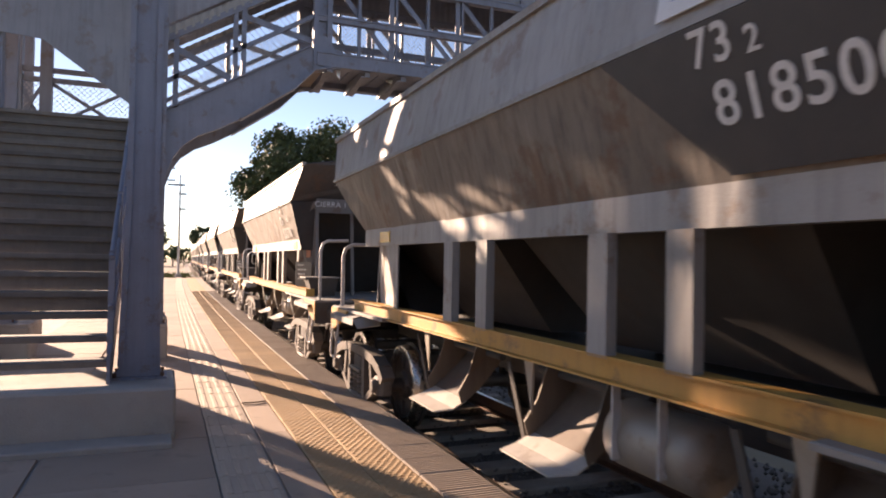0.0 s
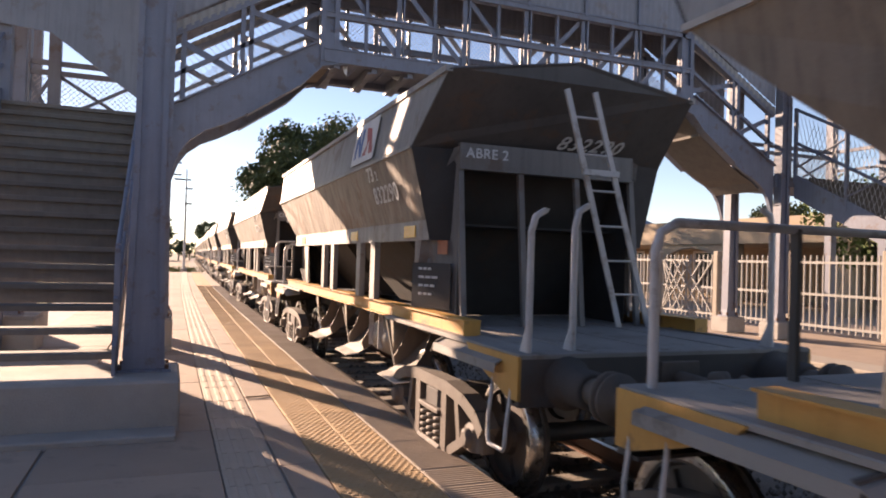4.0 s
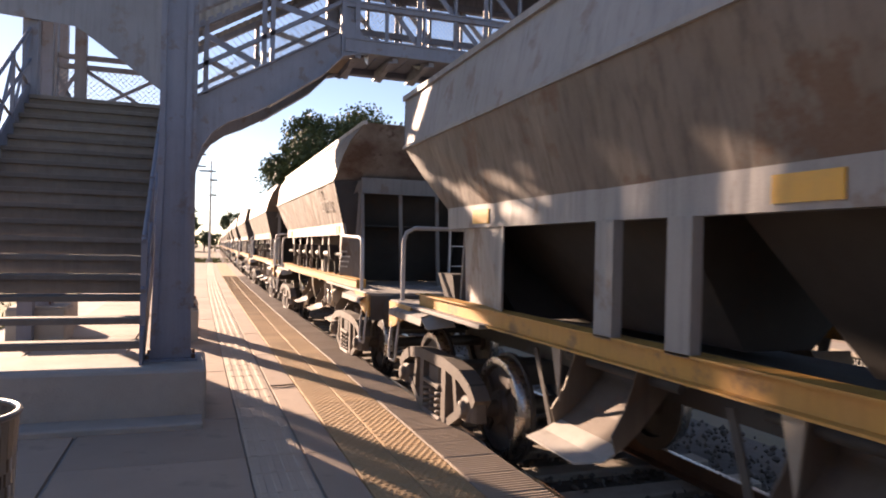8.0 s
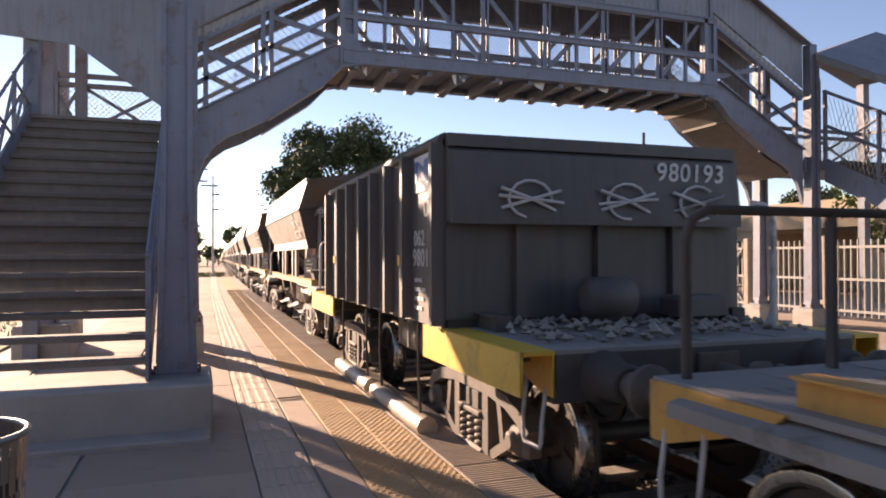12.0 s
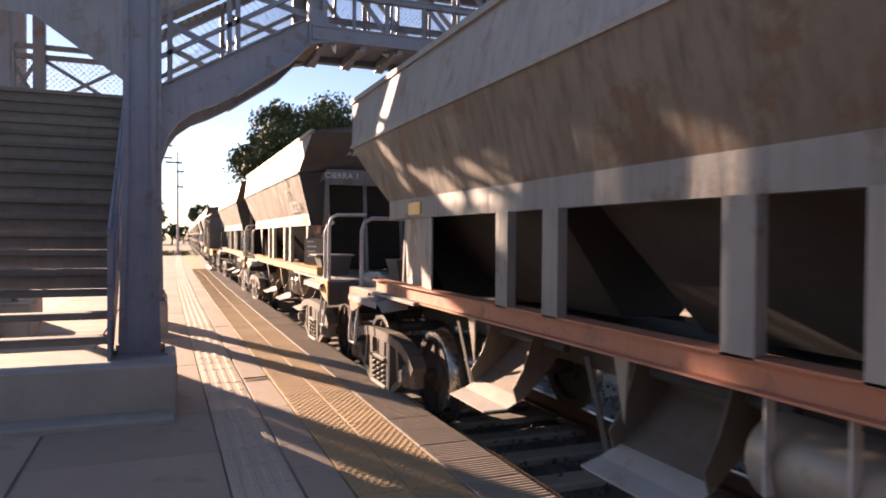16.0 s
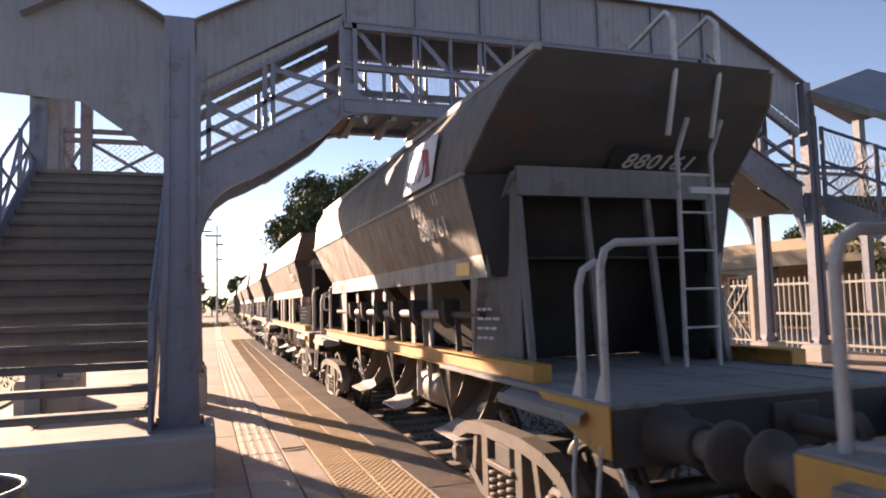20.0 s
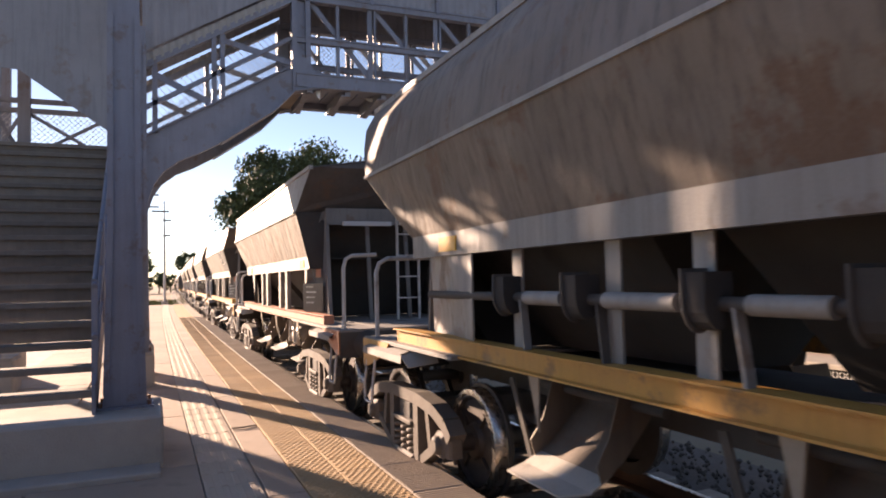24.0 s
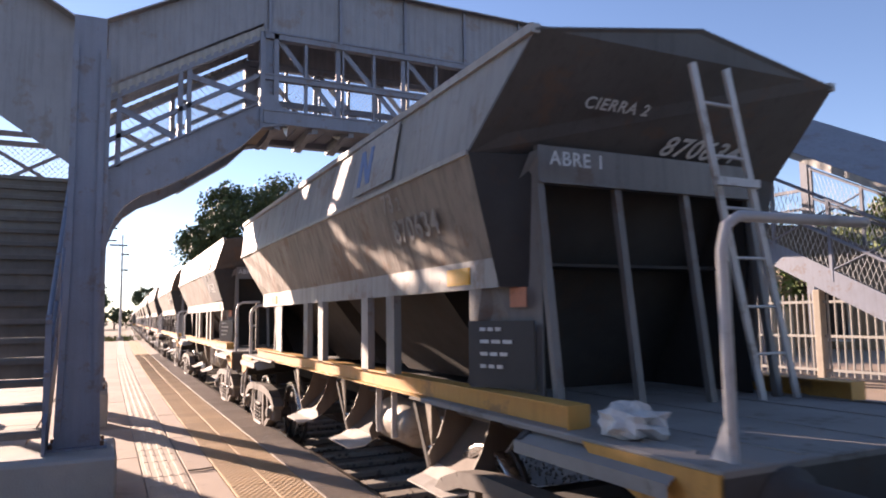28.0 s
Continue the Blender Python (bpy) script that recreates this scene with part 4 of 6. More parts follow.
def buffer(w, x, y, sg):
    """A round buffer on an end beam, sg pointing into the wagon."""
    g = Geo()
    g.tube([(x, y, 0.80), (x, y - sg * 0.02, 0.80), (x, y - sg * 0.03, 0.80), (x, y - sg * 0.28, 0.80), (x, y - sg * 0.29, 0.80)], [0.17, 0.17, 0.125, 0.12, 0.10], 18)
    b = part("buffer", g, "dark", w, "dusty cylindrical buffer casing")
    g = Geo()
    g.tube([(x, y - sg * 0.29, 0.80), (x, y - sg * 0.44, 0.80), (x, y - sg * 0.455, 0.80), (x, y - sg * 0.475, 0.80), (x, y - sg * 0.485, 0.80)], [0.08, 0.08, 0.15, 0.15, 0.12], 18)
    part("buffer_head", g, "bogie", b, "worn round buffer head")


def fender(w, s, y, sg):
    """The folded sheet above a bogie: it slopes out from the deck edge, its lip and its far end turned down."""
    g = Geo()
    ya, yb, yc = y + sg * 0.20, y + sg * 1.30, y + sg * 1.42
    rows = [[(s * 1.02, ya + sg * 0.08, DECK + 0.012), (s * 1.02, yb + sg * 0.10, DECK + 0.012)], [(s * 1.27, ya, 0.905), (s * 1.27, yb, 0.905)], [(s * 1.275, ya, 0.855), (s * 1.275, yb, 0.855)]]
    g.grid(rows, (0, 0, -0.010))
    g.plate([(s * 1.02, yb + sg * 0.10, DECK + 0.008), (s * 1.27, yb, 0.90), (s * 1.25, yc, 0.82), (s * 1.02, yc + sg * 0.10, 0.86)], 0.010)
    f = part("fender", g, "deck", w, "pale folded sheet above the bogie")
    part("fender_rib", Geo().beam((s * 1.05, yb + sg * 0.06, DECK + 0.010), (s * 1.26, yb - sg * 0.03, 0.915), 0.03, 0.012), "dark", f)


def frame_and_ends(w, colour, rear_y, front_y, open_sides=False, bogies=(-0.1, 7.2)):
    """Sills, deck, end beams, steps and couplings, shared by all wagons."""
    for s in (-1, 1):
        x = s * 1.10
        g = Geo().prism([(x + s * 0.012, 0.968), (x + s * 0.05, 0.968), (x + s * 0.05, 0.980), (x + s * 0.012, 0.984), (x + s * 0.012, 1.088), (x + s * 0.05, 1.092), (x + s * 0.05, 1.104), (x - s * 0.09, 1.104), (x - s * 0.09, 1.092), (x - s * 0.012, 1.088), (x - s * 0.012, 0.968)], "y", rear_y + 1.0, front_y - 0.75)
        part("side_sill", g, "dark" if open_sides else colour, w)
        part("sill_end", Geo().box(min(x - s * 0.085, x + s * 0.05), max(x - s * 0.085, x + s * 0.05), rear_y + 0.986, rear_y + 0.998, 0.988, 1.104), "dark" if open_sides else colour, w)
    g = Geo()
    g.box(-0.35, 0.35, rear_y + 0.1, front_y - 0.1, 0.62, 0.94)
    part("centre_sill", g, "dark", w)
    for y, sg in ((rear_y, 1), (front_y, -1)):
        depth = 1.5
        g = Geo()
        g.box(-1.2, 1.2, min(y, y + sg * 0.05), max(y, y + sg * 0.05), 0.66, 0.955)
        g.box(-1.2, 1.2, min(y + sg * 0.05, y + sg * 0.16), max(y + sg * 0.05, y + sg * 0.16), 0.66, 0.68)
        part("end_beam", g, "dark", w)
        ye = 0.96 if sg > 0 else 5.84
        g = Geo()
        g.chbox(-1.2, 1.2, min(y, ye), max(y, ye), 0.955, DECK, 0.006)
        part("end_deck", g, "deck", w, "dusty grey steel end deck")
        for k in range(3):
            xx = -0.7 + 0.62 * k
            part("deck_seam", Geo().box(xx, xx + 0.05, min(y + sg * 0.06, ye), max(y + sg * 0.06, ye), DECK - 0.003, DECK + 0.006), "deck", w)
        for s in (-1, 1):
            x = s * 1.2
            g = Geo()
            g.prism([(y, 0.97), (y + sg * 0.80, 0.97), (y + sg * 0.72, 0.90), (y + sg * 0.45, 0.80), (y + sg * 0.12, 0.70), (y, 0.70)], "x", x - 0.012, x + 0.012)
            gu = part("end_gusset", g, colour, w)
            part("gusset_hook", Geo().tube([(x + s * 0.012, y + sg * 0.30, 0.89), (x + s * 0.05, y + sg * 0.30, 0.885), (x + s * 0.05, y + sg * 0.42, 0.88), (x + s * 0.012, y + sg * 0.42, 0.885)], 0.012, 6), "dark", gu)
            if not open_sides:
                fender(w, s, y, sg)
            g = Geo()
            ya, yb = y + sg * 0.10, y + sg * 0.36
            g.tube([(x, ya, 0.76), (x + s * 0.03, ya, 0.55), (x + s * 0.035, ya + sg * 0.01, 0.40), (x + s * 0.035, ya + sg * 0.03, 0.37), (x + s * 0.035, yb - sg * 0.03, 0.37), (x + s * 0.035, yb - sg * 0.01, 0.40), (x + s * 0.03, yb, 0.55), (x, yb, 0.80)], 0.014, 6)
            part("step_iron", g, "rung", w, "bent pale step iron")
            buffer(w, s * 0.86, y, sg)
        g = Geo()
        g.tube([(0, y, 0.80), (0, y - sg * 0.30, 0.80), (0, y - sg * 0.34, 0.86), (0, y - sg * 0.42, 0.88), (0, y - sg * 0.47, 0.82), (0, y - sg * 0.44, 0.76)], [0.06, 0.05, 0.045, 0.04, 0.035, 0.025], 8)
        g.chbox(-0.16, 0.16, min(y - sg * 0.001, y - sg * 0.03), max(y - sg * 0.001, y - sg * 0.03), 0.68, 0.92, 0.008)
        part("draw_hook", g, "bogie", w)
        g = Geo()
        g.tube([(0.35, y, 0.72), (0.37, y - sg * 0.10, 0.52), (0.36, y - sg * 0.3, 0.40), (0.3, y - sg * 0.42, 0.47)], 0.024, 6)
        part("brake_hose", g, "dark", w)
    g = Geo()
    x = -0.84
    yy = rear_y + 3.75
    g.tube([(x, yy - 0.36, 0.66), (x, yy - 0.34, 0.66), (x, yy - 0.30, 0.66), (x, yy + 0.30, 0.66), (x, yy + 0.34, 0.66), (x, yy + 0.36, 0.66)], [0.07, 0.15, 0.185, 0.185, 0.15, 0.07], 20)
    part("air_tank", g, "chute", w, "dusty cylindrical air reservoir", at=None)
    for dy in (-0.18, 0.18):
        g = Geo()
        g.beam((x - 0.19, yy + dy, 0.56), (x - 0.19, yy + dy, 0.97), 0.012, 0.05)
        part("tank_bracket", g, "rung", w)
    for y in bogies:
        bogie(w, y)


def ladder(w, x, y0, z0, z1, tilt, material="rung"):
    """Two flat-bar rails that lean with the end sheet, with thin rungs."""
    top = x - tilt * (z1 - z0)
    hw = 0.16
    for s in (-1, 1):
        g = Geo()
        if tilt > 0.2:
            g.beam((x + s * hw, y0 + 0.05, z0), (top + s * hw * 0.85, y0 - 0.24, z1), 0.05, 0.022, (0, 1, 0))
        else:
            g.tube([(x + s * hw, y0, z0), (top + s * hw, y0 - 0.02, z1 - 0.25), (top + s * hw, y0 - 0.16, z1)], 0.02, 6)
        part("ladder_rail", g, material, w)
    n = int((z1 - z0 - 0.2) / 0.30)
    for i in range(n):
        z = z0 + 0.3 + i * 0.30
        k = (z - z0) / (z1 - z0)
        dx = -tilt * (z - z0)
        y = y0 + 0.05 - 0.29 * k if tilt > 0.2 else y0 - (0.02 if z < z1 - 0.25 else 0.08)
        g = Geo()
        g.tube([(x - hw + dx, y, z), (x + hw + dx, y, z)], 0.010, 6)
        part("rung", g, material, w)
    part("ladder_stay", Geo().beam((x - hw - 0.02 - tilt * 1.35, y0 - 0.17, z0 + 1.35), (x + hw + 0.02 - tilt * 1.35, y0 - 0.17, z0 + 1.35), 0.03, 0.05), material, w)


def brake_pole(w, x, y):
    """A hand-brake post with a bent grip."""
    g = Geo()
    g.beam((x, y, DECK), (x, y, 1.86), 0.05, 0.06, (0, 1, 0))
    g.plate([(x - 0.03, y, DECK), (x - 0.16, y, DECK), (x - 0.03, y, DECK + 0.2)], 0.012)
    p = part("brake_pole", g, "dark", w, "dark hand-brake post")
    part("grip", Geo().tube([(x - 0.02, y, 1.70), (x - 0.10, y, 1.71), (x - 0.13, y, 1.67), (x - 0.13, y, 1.46), (x - 0.10, y, 1.42), (x - 0.02, y, 1.43)], 0.016, 7), "rung", p, "pale bent grip")


def hoop(w, x, y, h, toward, length, material="rung"):
    """A bent handrail that rises from the deck edge and runs back to the body."""
    g = Geo()
    g.tube([(x, y, DECK - 0.05), (x, y, DECK + h - 0.14), (x + toward * 0.03, y, DECK + h - 0.04), (x + toward * 0.10, y, DECK + h), (x + toward * length, y, DECK + h + 0.01)], 0.023, 8)
    g.plate([(x - 0.006, y - 0.0, DECK), (x - 0.006, y + 0.10, DECK), (x - 0.006, y, DECK + 0.2)], 0.010)
    part("handrail", g, material, w, "pale bent tube handrail")


def brake_wheel(w, x, y, z, r=0.24):
    g = Geo()
    g.tube([(x + r * math.cos(a), y, z + r * math.sin(a)) for a in [i * math.tau / 18 for i in range(19)]], 0.014, 6, False)
    for i in range(8):
        a = i * math.tau / 8
        g.tube([(x, y, z), (x + r * math.cos(a), y, z + r * math.sin(a))], 0.010, 5)
    g.tube([(x, y, z), (x, y + 0.10, z)], 0.03, 8)
    part("brake_wheel", g, "rung", w, "spoked hand brake wheel")
    g = Geo()
    g.box(x - 0.05, x + 0.05, y + 0.08, y + 0.14, DECK, z + 0.08)
    g.box(x - 0.13, x + 0.13, y + 0.06, y + 0.20, z - 0.75, z - 0.45)
    part("brake_stand", g, "dark", w)


def marks(w, number, drop=0.0, paint="letters"):
    """White stencilled figures on the slope of the near side: class, small index, series and number."""
    lean = math.degrees(math.atan2(0.20, 0.66))
    bits = number[0].split()
    rows = [(bits[0][:2], 2.40, 0.21, 1.33), (bits[0][2:] or (bits[1] if len(bits) > 1 else ""), 2.375, 0.14, 1.13), (number[1], 2.18, 0.245, 0.97)]
    if len(bits) > 2:
        rows.append((bits[2], 2.42, 0.16, 0.70))
    if drop:
        rows.append(("D", 2.62, 0.23, 1.20))
    for txt, zz, sz, yy in rows:
        if not txt:
            continue
        zz -= drop
        x = -(1.10 + (zz - 1.86) * 0.303) - 0.028
        words("stencil", txt, sz, w, paint, Matrix.Translation((x, yy, zz)) @ pose(0, 0, 0, 0, 0, -90) @ pose(0, 0, 0, 90 + lean))


def bars(w, m, n, width, height, gap, material, name="unreadable_lines"):
    g = Geo()
    for i in range(n):
        ww = width * (0.6 + 0.4 * ((i * 37) % 10) / 10)
        for k in range(3):
            a = -width / 2 + ww * k / 3
            g.box(a, a + ww / 3 - 0.02, -0.003, 0.003, -i * gap - height, -i * gap)
    tagged(part(name, g, material, w, at=m), kind="stuff")


SHARED = {}


def hopper(kind, colour, body, opts):
    """One hopper wagon. opts: what this one carries at its rear end and on its sides."""
    w = thing("hopper_wagon", opts["label"], "hopper wagon", "wagons of the goods train")
    key = (kind, body)
    if key not in SHARED:
        up, low, rim, ends, inner = sheet_body(kind)
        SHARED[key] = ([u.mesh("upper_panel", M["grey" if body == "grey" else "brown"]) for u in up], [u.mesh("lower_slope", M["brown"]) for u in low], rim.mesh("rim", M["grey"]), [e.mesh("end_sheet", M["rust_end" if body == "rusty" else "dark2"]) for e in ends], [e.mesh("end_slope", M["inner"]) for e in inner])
    up, low, rim, ends, inner = SHARED[key]
    for me in up:
        part("upper_panel", me, "", w)
    for me in low:
        part("lower_slope", me, "", w)
    part("rim", rim, "", w)
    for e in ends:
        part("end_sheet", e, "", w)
    # end slopes share that steel, the end bay's shade in its colour
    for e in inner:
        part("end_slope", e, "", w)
    rear_y, front_y = -opts["ends"][0], opts["ends"][1]
    frame_and_ends(w, colour, rear_y, front_y)
    L = BODY
    for s in (-1, 1):
        g = Geo()
        x = s * 1.10
        g.box(x - 0.015, x + 0.015, 0.0, 6.80, 1.72, 1.90)
        g.box(min(x, x - s * 0.06), max(x, x - s * 0.06), 0.0, 6.80, 1.72, 1.735)
        part("lower_rail", g, "grey", w)
        if kind == "a":
            for y in (1.65, 2.26, 3.66, 4.27):
                g = Geo()
                g.box(x - 0.05, x + 0.012, y - 0.085, y + 0.085, 1.09, 1.72)
                part("side_post", g, "grey", w)
        else:
            for y in (1.65, 2.26, 3.50, 4.12, 5.1):
                g = Geo()
                g.box(min(x - s * 0.05, x - s * 0.065), max(x - s * 0.05, x - s * 0.065), y - 0.06, y + 0.06, 1.104, 1.72)
                part("side_post", g, "grey", w)
            heads = (0.95, 1.90, 2.72, 3.46, 4.36, 5.15)
            for k, y in enumerate(heads):
                # a bearing block: flat above, round below, with a pale flange
                arc = [(x + 0.075 * math.cos(a), 1.43 + 0.115 * math.sin(a)) for a in [math.pi + i * math.pi / 8 for i in range(9)]]
                g = Geo().prism(arc + [(x + 0.075, 1.55), (x - 0.075, 1.55)], "y", y - 0.09, y + 0.02)
                hd = part("bearing_block", g, "inner", w)
                arc2 = [(x + 0.09 * math.cos(a), 1.43 + 0.135 * math.sin(a)) for a in [math.pi + i * math.pi / 8 for i in range(9)]]
                part("flange", Geo().prism(arc2 + [(x + 0.09, 1.565), (x - 0.09, 1.565)], "y", y + 0.022, y + 0.034), "dark", hd)
                part("crank_arm", Geo().beam((x - s * 0.02, y - 0.16, 1.42), (x - s * 0.01, y - 0.22, 1.10), 0.02, 0.05, (1, 0, 0)), "grey" if k % 2 else "dark", w)
                if k < 5:
                    part("door_cylinder", Geo().tube([(x, y + 0.14, 1.42), (x, heads[k + 1] - 0.25, 1.42)], 0.042, 10), "grey", w, "pale air cylinder of the discharge doors")
            g = Geo()
            g.tube([(x - s * 0.02, 0.2, 1.42), (x - s * 0.02, 6.5, 1.42)], 0.030, 10)
            part("shaft_beam", g, "dark", w)
        # corner plates between side and end frames
        for ya, yb in ((0.38, -0.14), (5.66, 6.86)):
            g = Geo()
            g.plate([(s * 1.10, ya, 1.09), (s * 1.10, ya, 1.86), (s * 1.10, ya - (ya - yb) * 0.4, 1.88), (s * 0.95, yb, 2.52), (s * 0.88, yb, 2.55), (s * 0.90, yb, 1.06)], 0.014)
            # rear plates take a darker copy of the grey on the leading ones
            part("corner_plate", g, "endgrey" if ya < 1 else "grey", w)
        # chutes below: shade painted into the scoop, sunlight into the pale lip
        for y in (0.95, 2.95, 4.75):
            hw = 0.33
            rows_ = [(0.48, hw, 0.95), (0.62, hw, 0.72), (0.80, hw + 0.01, 0.53), (0.92, hw + 0.02, 0.435)]
            g = Geo()
            g.grid([[(s * px, y - pw, pz), (s * px, y + pw, pz)] for px, pw, pz in rows_], (0, 0, 0.012))
            ch = part("chute", g, "scoop", w, "rusty discharge chute with shade in its colour")
            g = Geo()
            g.grid([[(s * px, y - pw + cut, pz), (s * px, y + pw, pz)] for px, pw, pz, cut in ((0.92, hw + 0.02, 0.437, 0.0), (1.03, hw + 0.04, 0.375, 0.02), (1.15, hw + 0.04, 0.34, 0.14))], (0, 0, 0.012))
            part("chute_lip", g, "lip", ch, "chute lip painted pale for sunlight")
            for e in (-1, 1):
                part("chute_cheek", Geo().plate([(s * 0.48, y + e * hw, 0.95), (s * 0.62, y + e * hw, 0.72), (s * 0.80, y + e * (hw + 0.01), 0.53), (s * 0.96, y + e * (hw + 0.02), 0.42), (s * 0.99, y + e * (hw + 0.02), 0.52), (s * 0.90, y + e * (hw + 0.01), 0.66), (s * 0.80, y + e * (hw + 0.01), 0.95)], 0.012), "scoop", ch)
            part("chute_hanger", Geo().plate([(s * 1.09, y + 0.05, 0.97), (s * 1.09, y + 0.17, 0.97), (s * 1.06, y + 0.12, 0.62)], 0.012), "chute", w, "pale triangular hanger plate")
            g = Geo()
            g.beam((s * 1.03, y + 0.5, 0.90), (s * 0.93, y + 0.44, 0.36), 0.05, 0.012, (1, 0, 0))
            part("door_link", g, "dark", w)
            g = Geo()
            g.tube([(s * 0.72, y - 0.6, 0.82), (s * 0.72, y + 0.6, 0.82)], 0.03, 8)
            part("door_shaft", g, "dark", w)
    # hopper bottom: inside of the open bays, their shade put into the dark colour
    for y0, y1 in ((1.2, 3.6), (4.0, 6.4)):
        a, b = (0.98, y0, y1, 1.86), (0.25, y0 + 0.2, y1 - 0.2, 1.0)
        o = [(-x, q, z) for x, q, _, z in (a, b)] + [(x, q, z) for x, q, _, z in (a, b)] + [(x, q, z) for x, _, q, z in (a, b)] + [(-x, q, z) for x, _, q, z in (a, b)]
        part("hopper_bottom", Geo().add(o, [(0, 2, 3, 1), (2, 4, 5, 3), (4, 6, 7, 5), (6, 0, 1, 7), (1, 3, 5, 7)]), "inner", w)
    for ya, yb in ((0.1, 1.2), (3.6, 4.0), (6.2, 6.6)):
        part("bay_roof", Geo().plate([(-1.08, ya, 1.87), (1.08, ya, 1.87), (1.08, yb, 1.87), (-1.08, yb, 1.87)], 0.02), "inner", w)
    # load heaped inside, closing the top
    g = Geo()
    g.plate([(-1.15, -0.3, 2.95), (1.15, -0.3, 2.95), (1.15, L + 0.2, 2.95), (-1.15, L + 0.2, 2.95)], 0.02)
    part("load", g, "grit", w, "dark load inside the hopper")
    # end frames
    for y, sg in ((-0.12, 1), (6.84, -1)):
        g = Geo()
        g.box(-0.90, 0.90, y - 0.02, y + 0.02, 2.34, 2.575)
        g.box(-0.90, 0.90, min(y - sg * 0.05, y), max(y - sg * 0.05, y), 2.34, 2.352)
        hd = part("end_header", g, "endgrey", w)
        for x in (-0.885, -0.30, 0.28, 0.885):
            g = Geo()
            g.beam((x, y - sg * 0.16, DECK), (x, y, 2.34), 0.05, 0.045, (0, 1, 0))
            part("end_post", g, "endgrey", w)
    # rear end fittings
    if "ladder_x" in opts:
        ladder(w, opts["ladder_x"], -0.45, DECK, opts.get("ladder_z", 2.9), 0.0)
    else:
        ladder(w, 0.76, -0.45, DECK, opts.get("ladder_z", 3.0), opts.get("lean", 0.40))
    if opts.get("pole"):
        brake_pole(w, -0.72, rear_y + 0.3)
    if opts.get("board"):
        part("ladder_board", Geo().chbox(opts["board"] - 0.70, opts["board"], -0.50, -0.46, 2.30, 2.36, 0.008), "rung", w, "pale board bolted across the ladder")
    if opts.get("top_rails"):
        for x in (0.15, 0.55):
            g = Geo()
            g.tube([(x, -0.62, 2.75), (x, -0.74, 3.2), (x, -0.74, 3.62), (x, -0.66, 3.70), (x, -0.2, 3.58)], 0.022, 6)
            part("top_handrail", g, "rung", w, "pale bent tube handrail")
    for x, y, h, toward, length in opts.get("hoops", ()):
        hoop(w, x, y + rear_y + 1.83, h, toward, length)
    if opts.get("side_hoop"):
        g = Geo()
        g.tube([(-1.15, -0.1, 1.70), (-1.17, -1.28, 1.67), (-1.17, -1.40, 1.64), (-1.17, -1.44, 1.55), (-1.17, -1.45, 0.95)], 0.023, 8)
        part("handrail", g, "rung", w, "pale bent tube handrail")
    if opts.get("wheel"):
        brake_wheel(w, opts["wheel"][0], opts["wheel"][2] if len(opts["wheel"]) > 2 else -0.95, opts["wheel"][1])
    # leading end: a rail across the deck, hand brake, bins and levers
    if opts.get("lead_rail", True):
        g = Geo()
        xa, xb, zt_, yf = -1.10, 0.62, 1.76, front_y - 0.12
        g.tube([(xa, yf, 0.92), (xa, yf, zt_ - 0.14), (xa + 0.03, yf, zt_ - 0.05), (xa + 0.12, yf, zt_), (xb - 0.1, yf, zt_), (xb - 0.02, yf, zt_ - 0.05), (xb, yf, zt_ - 0.14), (xb, yf, DECK)], 0.024, 8)
        part("handrail", g, opts.get("rail_colour", "rung"), w, "bent tube handrail across the end deck")
        part("rail_post", Geo().beam((-0.22, yf, DECK), (-0.22, yf, zt_), 0.03, 0.05, (0, 1, 0)), "dark", w)
    if opts.get("lead_wheel"):
        brake_wheel(w, opts["lead_wheel"][0], front_y - 0.33, opts["lead_wheel"][1], 0.21)
    if opts.get("lead_box"):
        for x0, x1 in ((-0.86, -0.42), (0.42, 0.80)):
            o = [(x0 + 0.07, 7.42, DECK), (x1 - 0.07, 7.42, DECK), (x1 - 0.07, 7.68, DECK), (x0 + 0.07, 7.68, DECK), (x0, 7.34, 1.30), (x1, 7.34, 1.30), (x1, 7.76, 1.30), (x0, 7.76, 1.30)]
            part("sand_bin", Geo().add(o, [(3, 2, 1, 0), (4, 5, 6, 7), (0, 1, 5, 4), (1, 2, 6, 5), (2, 3, 7, 6), (3, 0, 4, 7)]), "dark", w, "tapered black steel bin")
    if opts.get("levers"):
        for x0 in (-0.30, -0.12, 0.06):
            part("lever", Geo().tube([(x0, 7.9, 1.35), (x0 + 0.02, 7.86, 1.9), (x0 + 0.08, 7.8, 2.5)], [0.03, 0.026, 0.014], 7), "dark", w)
        for x0 in (-0.34, -0.14, 0.06):
            part("valve_housing", Geo().tube([(x0, 7.75, 1.35), (x0, 7.75, 1.62), (x0, 7.75, 1.70)], [0.09, 0.085, 0.04], 12), "dark", w)
        part("valve_stand", Geo().chbox(-0.46, 0.16, 7.62, 7.88, DECK, 1.36, 0.02), "dark", w)
    if opts.get("box"):
        x0, x1 = -1.12, -0.64
        o = [(x0 + 0.09, -0.62, DECK), (x1 - 0.04, -0.62, DECK), (x1 - 0.04, -0.36, DECK), (x0 + 0.09, -0.36, DECK), (x0, -0.70, 1.27), (x1, -0.70, 1.27), (x1, -0.28, 1.27), (x0, -0.28, 1.27)]
        tb = part("tool_box", Geo().add(o, [(3, 2, 1, 0), (4, 5, 6, 7), (0, 1, 5, 4), (1, 2, 6, 5), (2, 3, 7, 6), (3, 0, 4, 7)]), "dark", w, "tapered black steel bin")
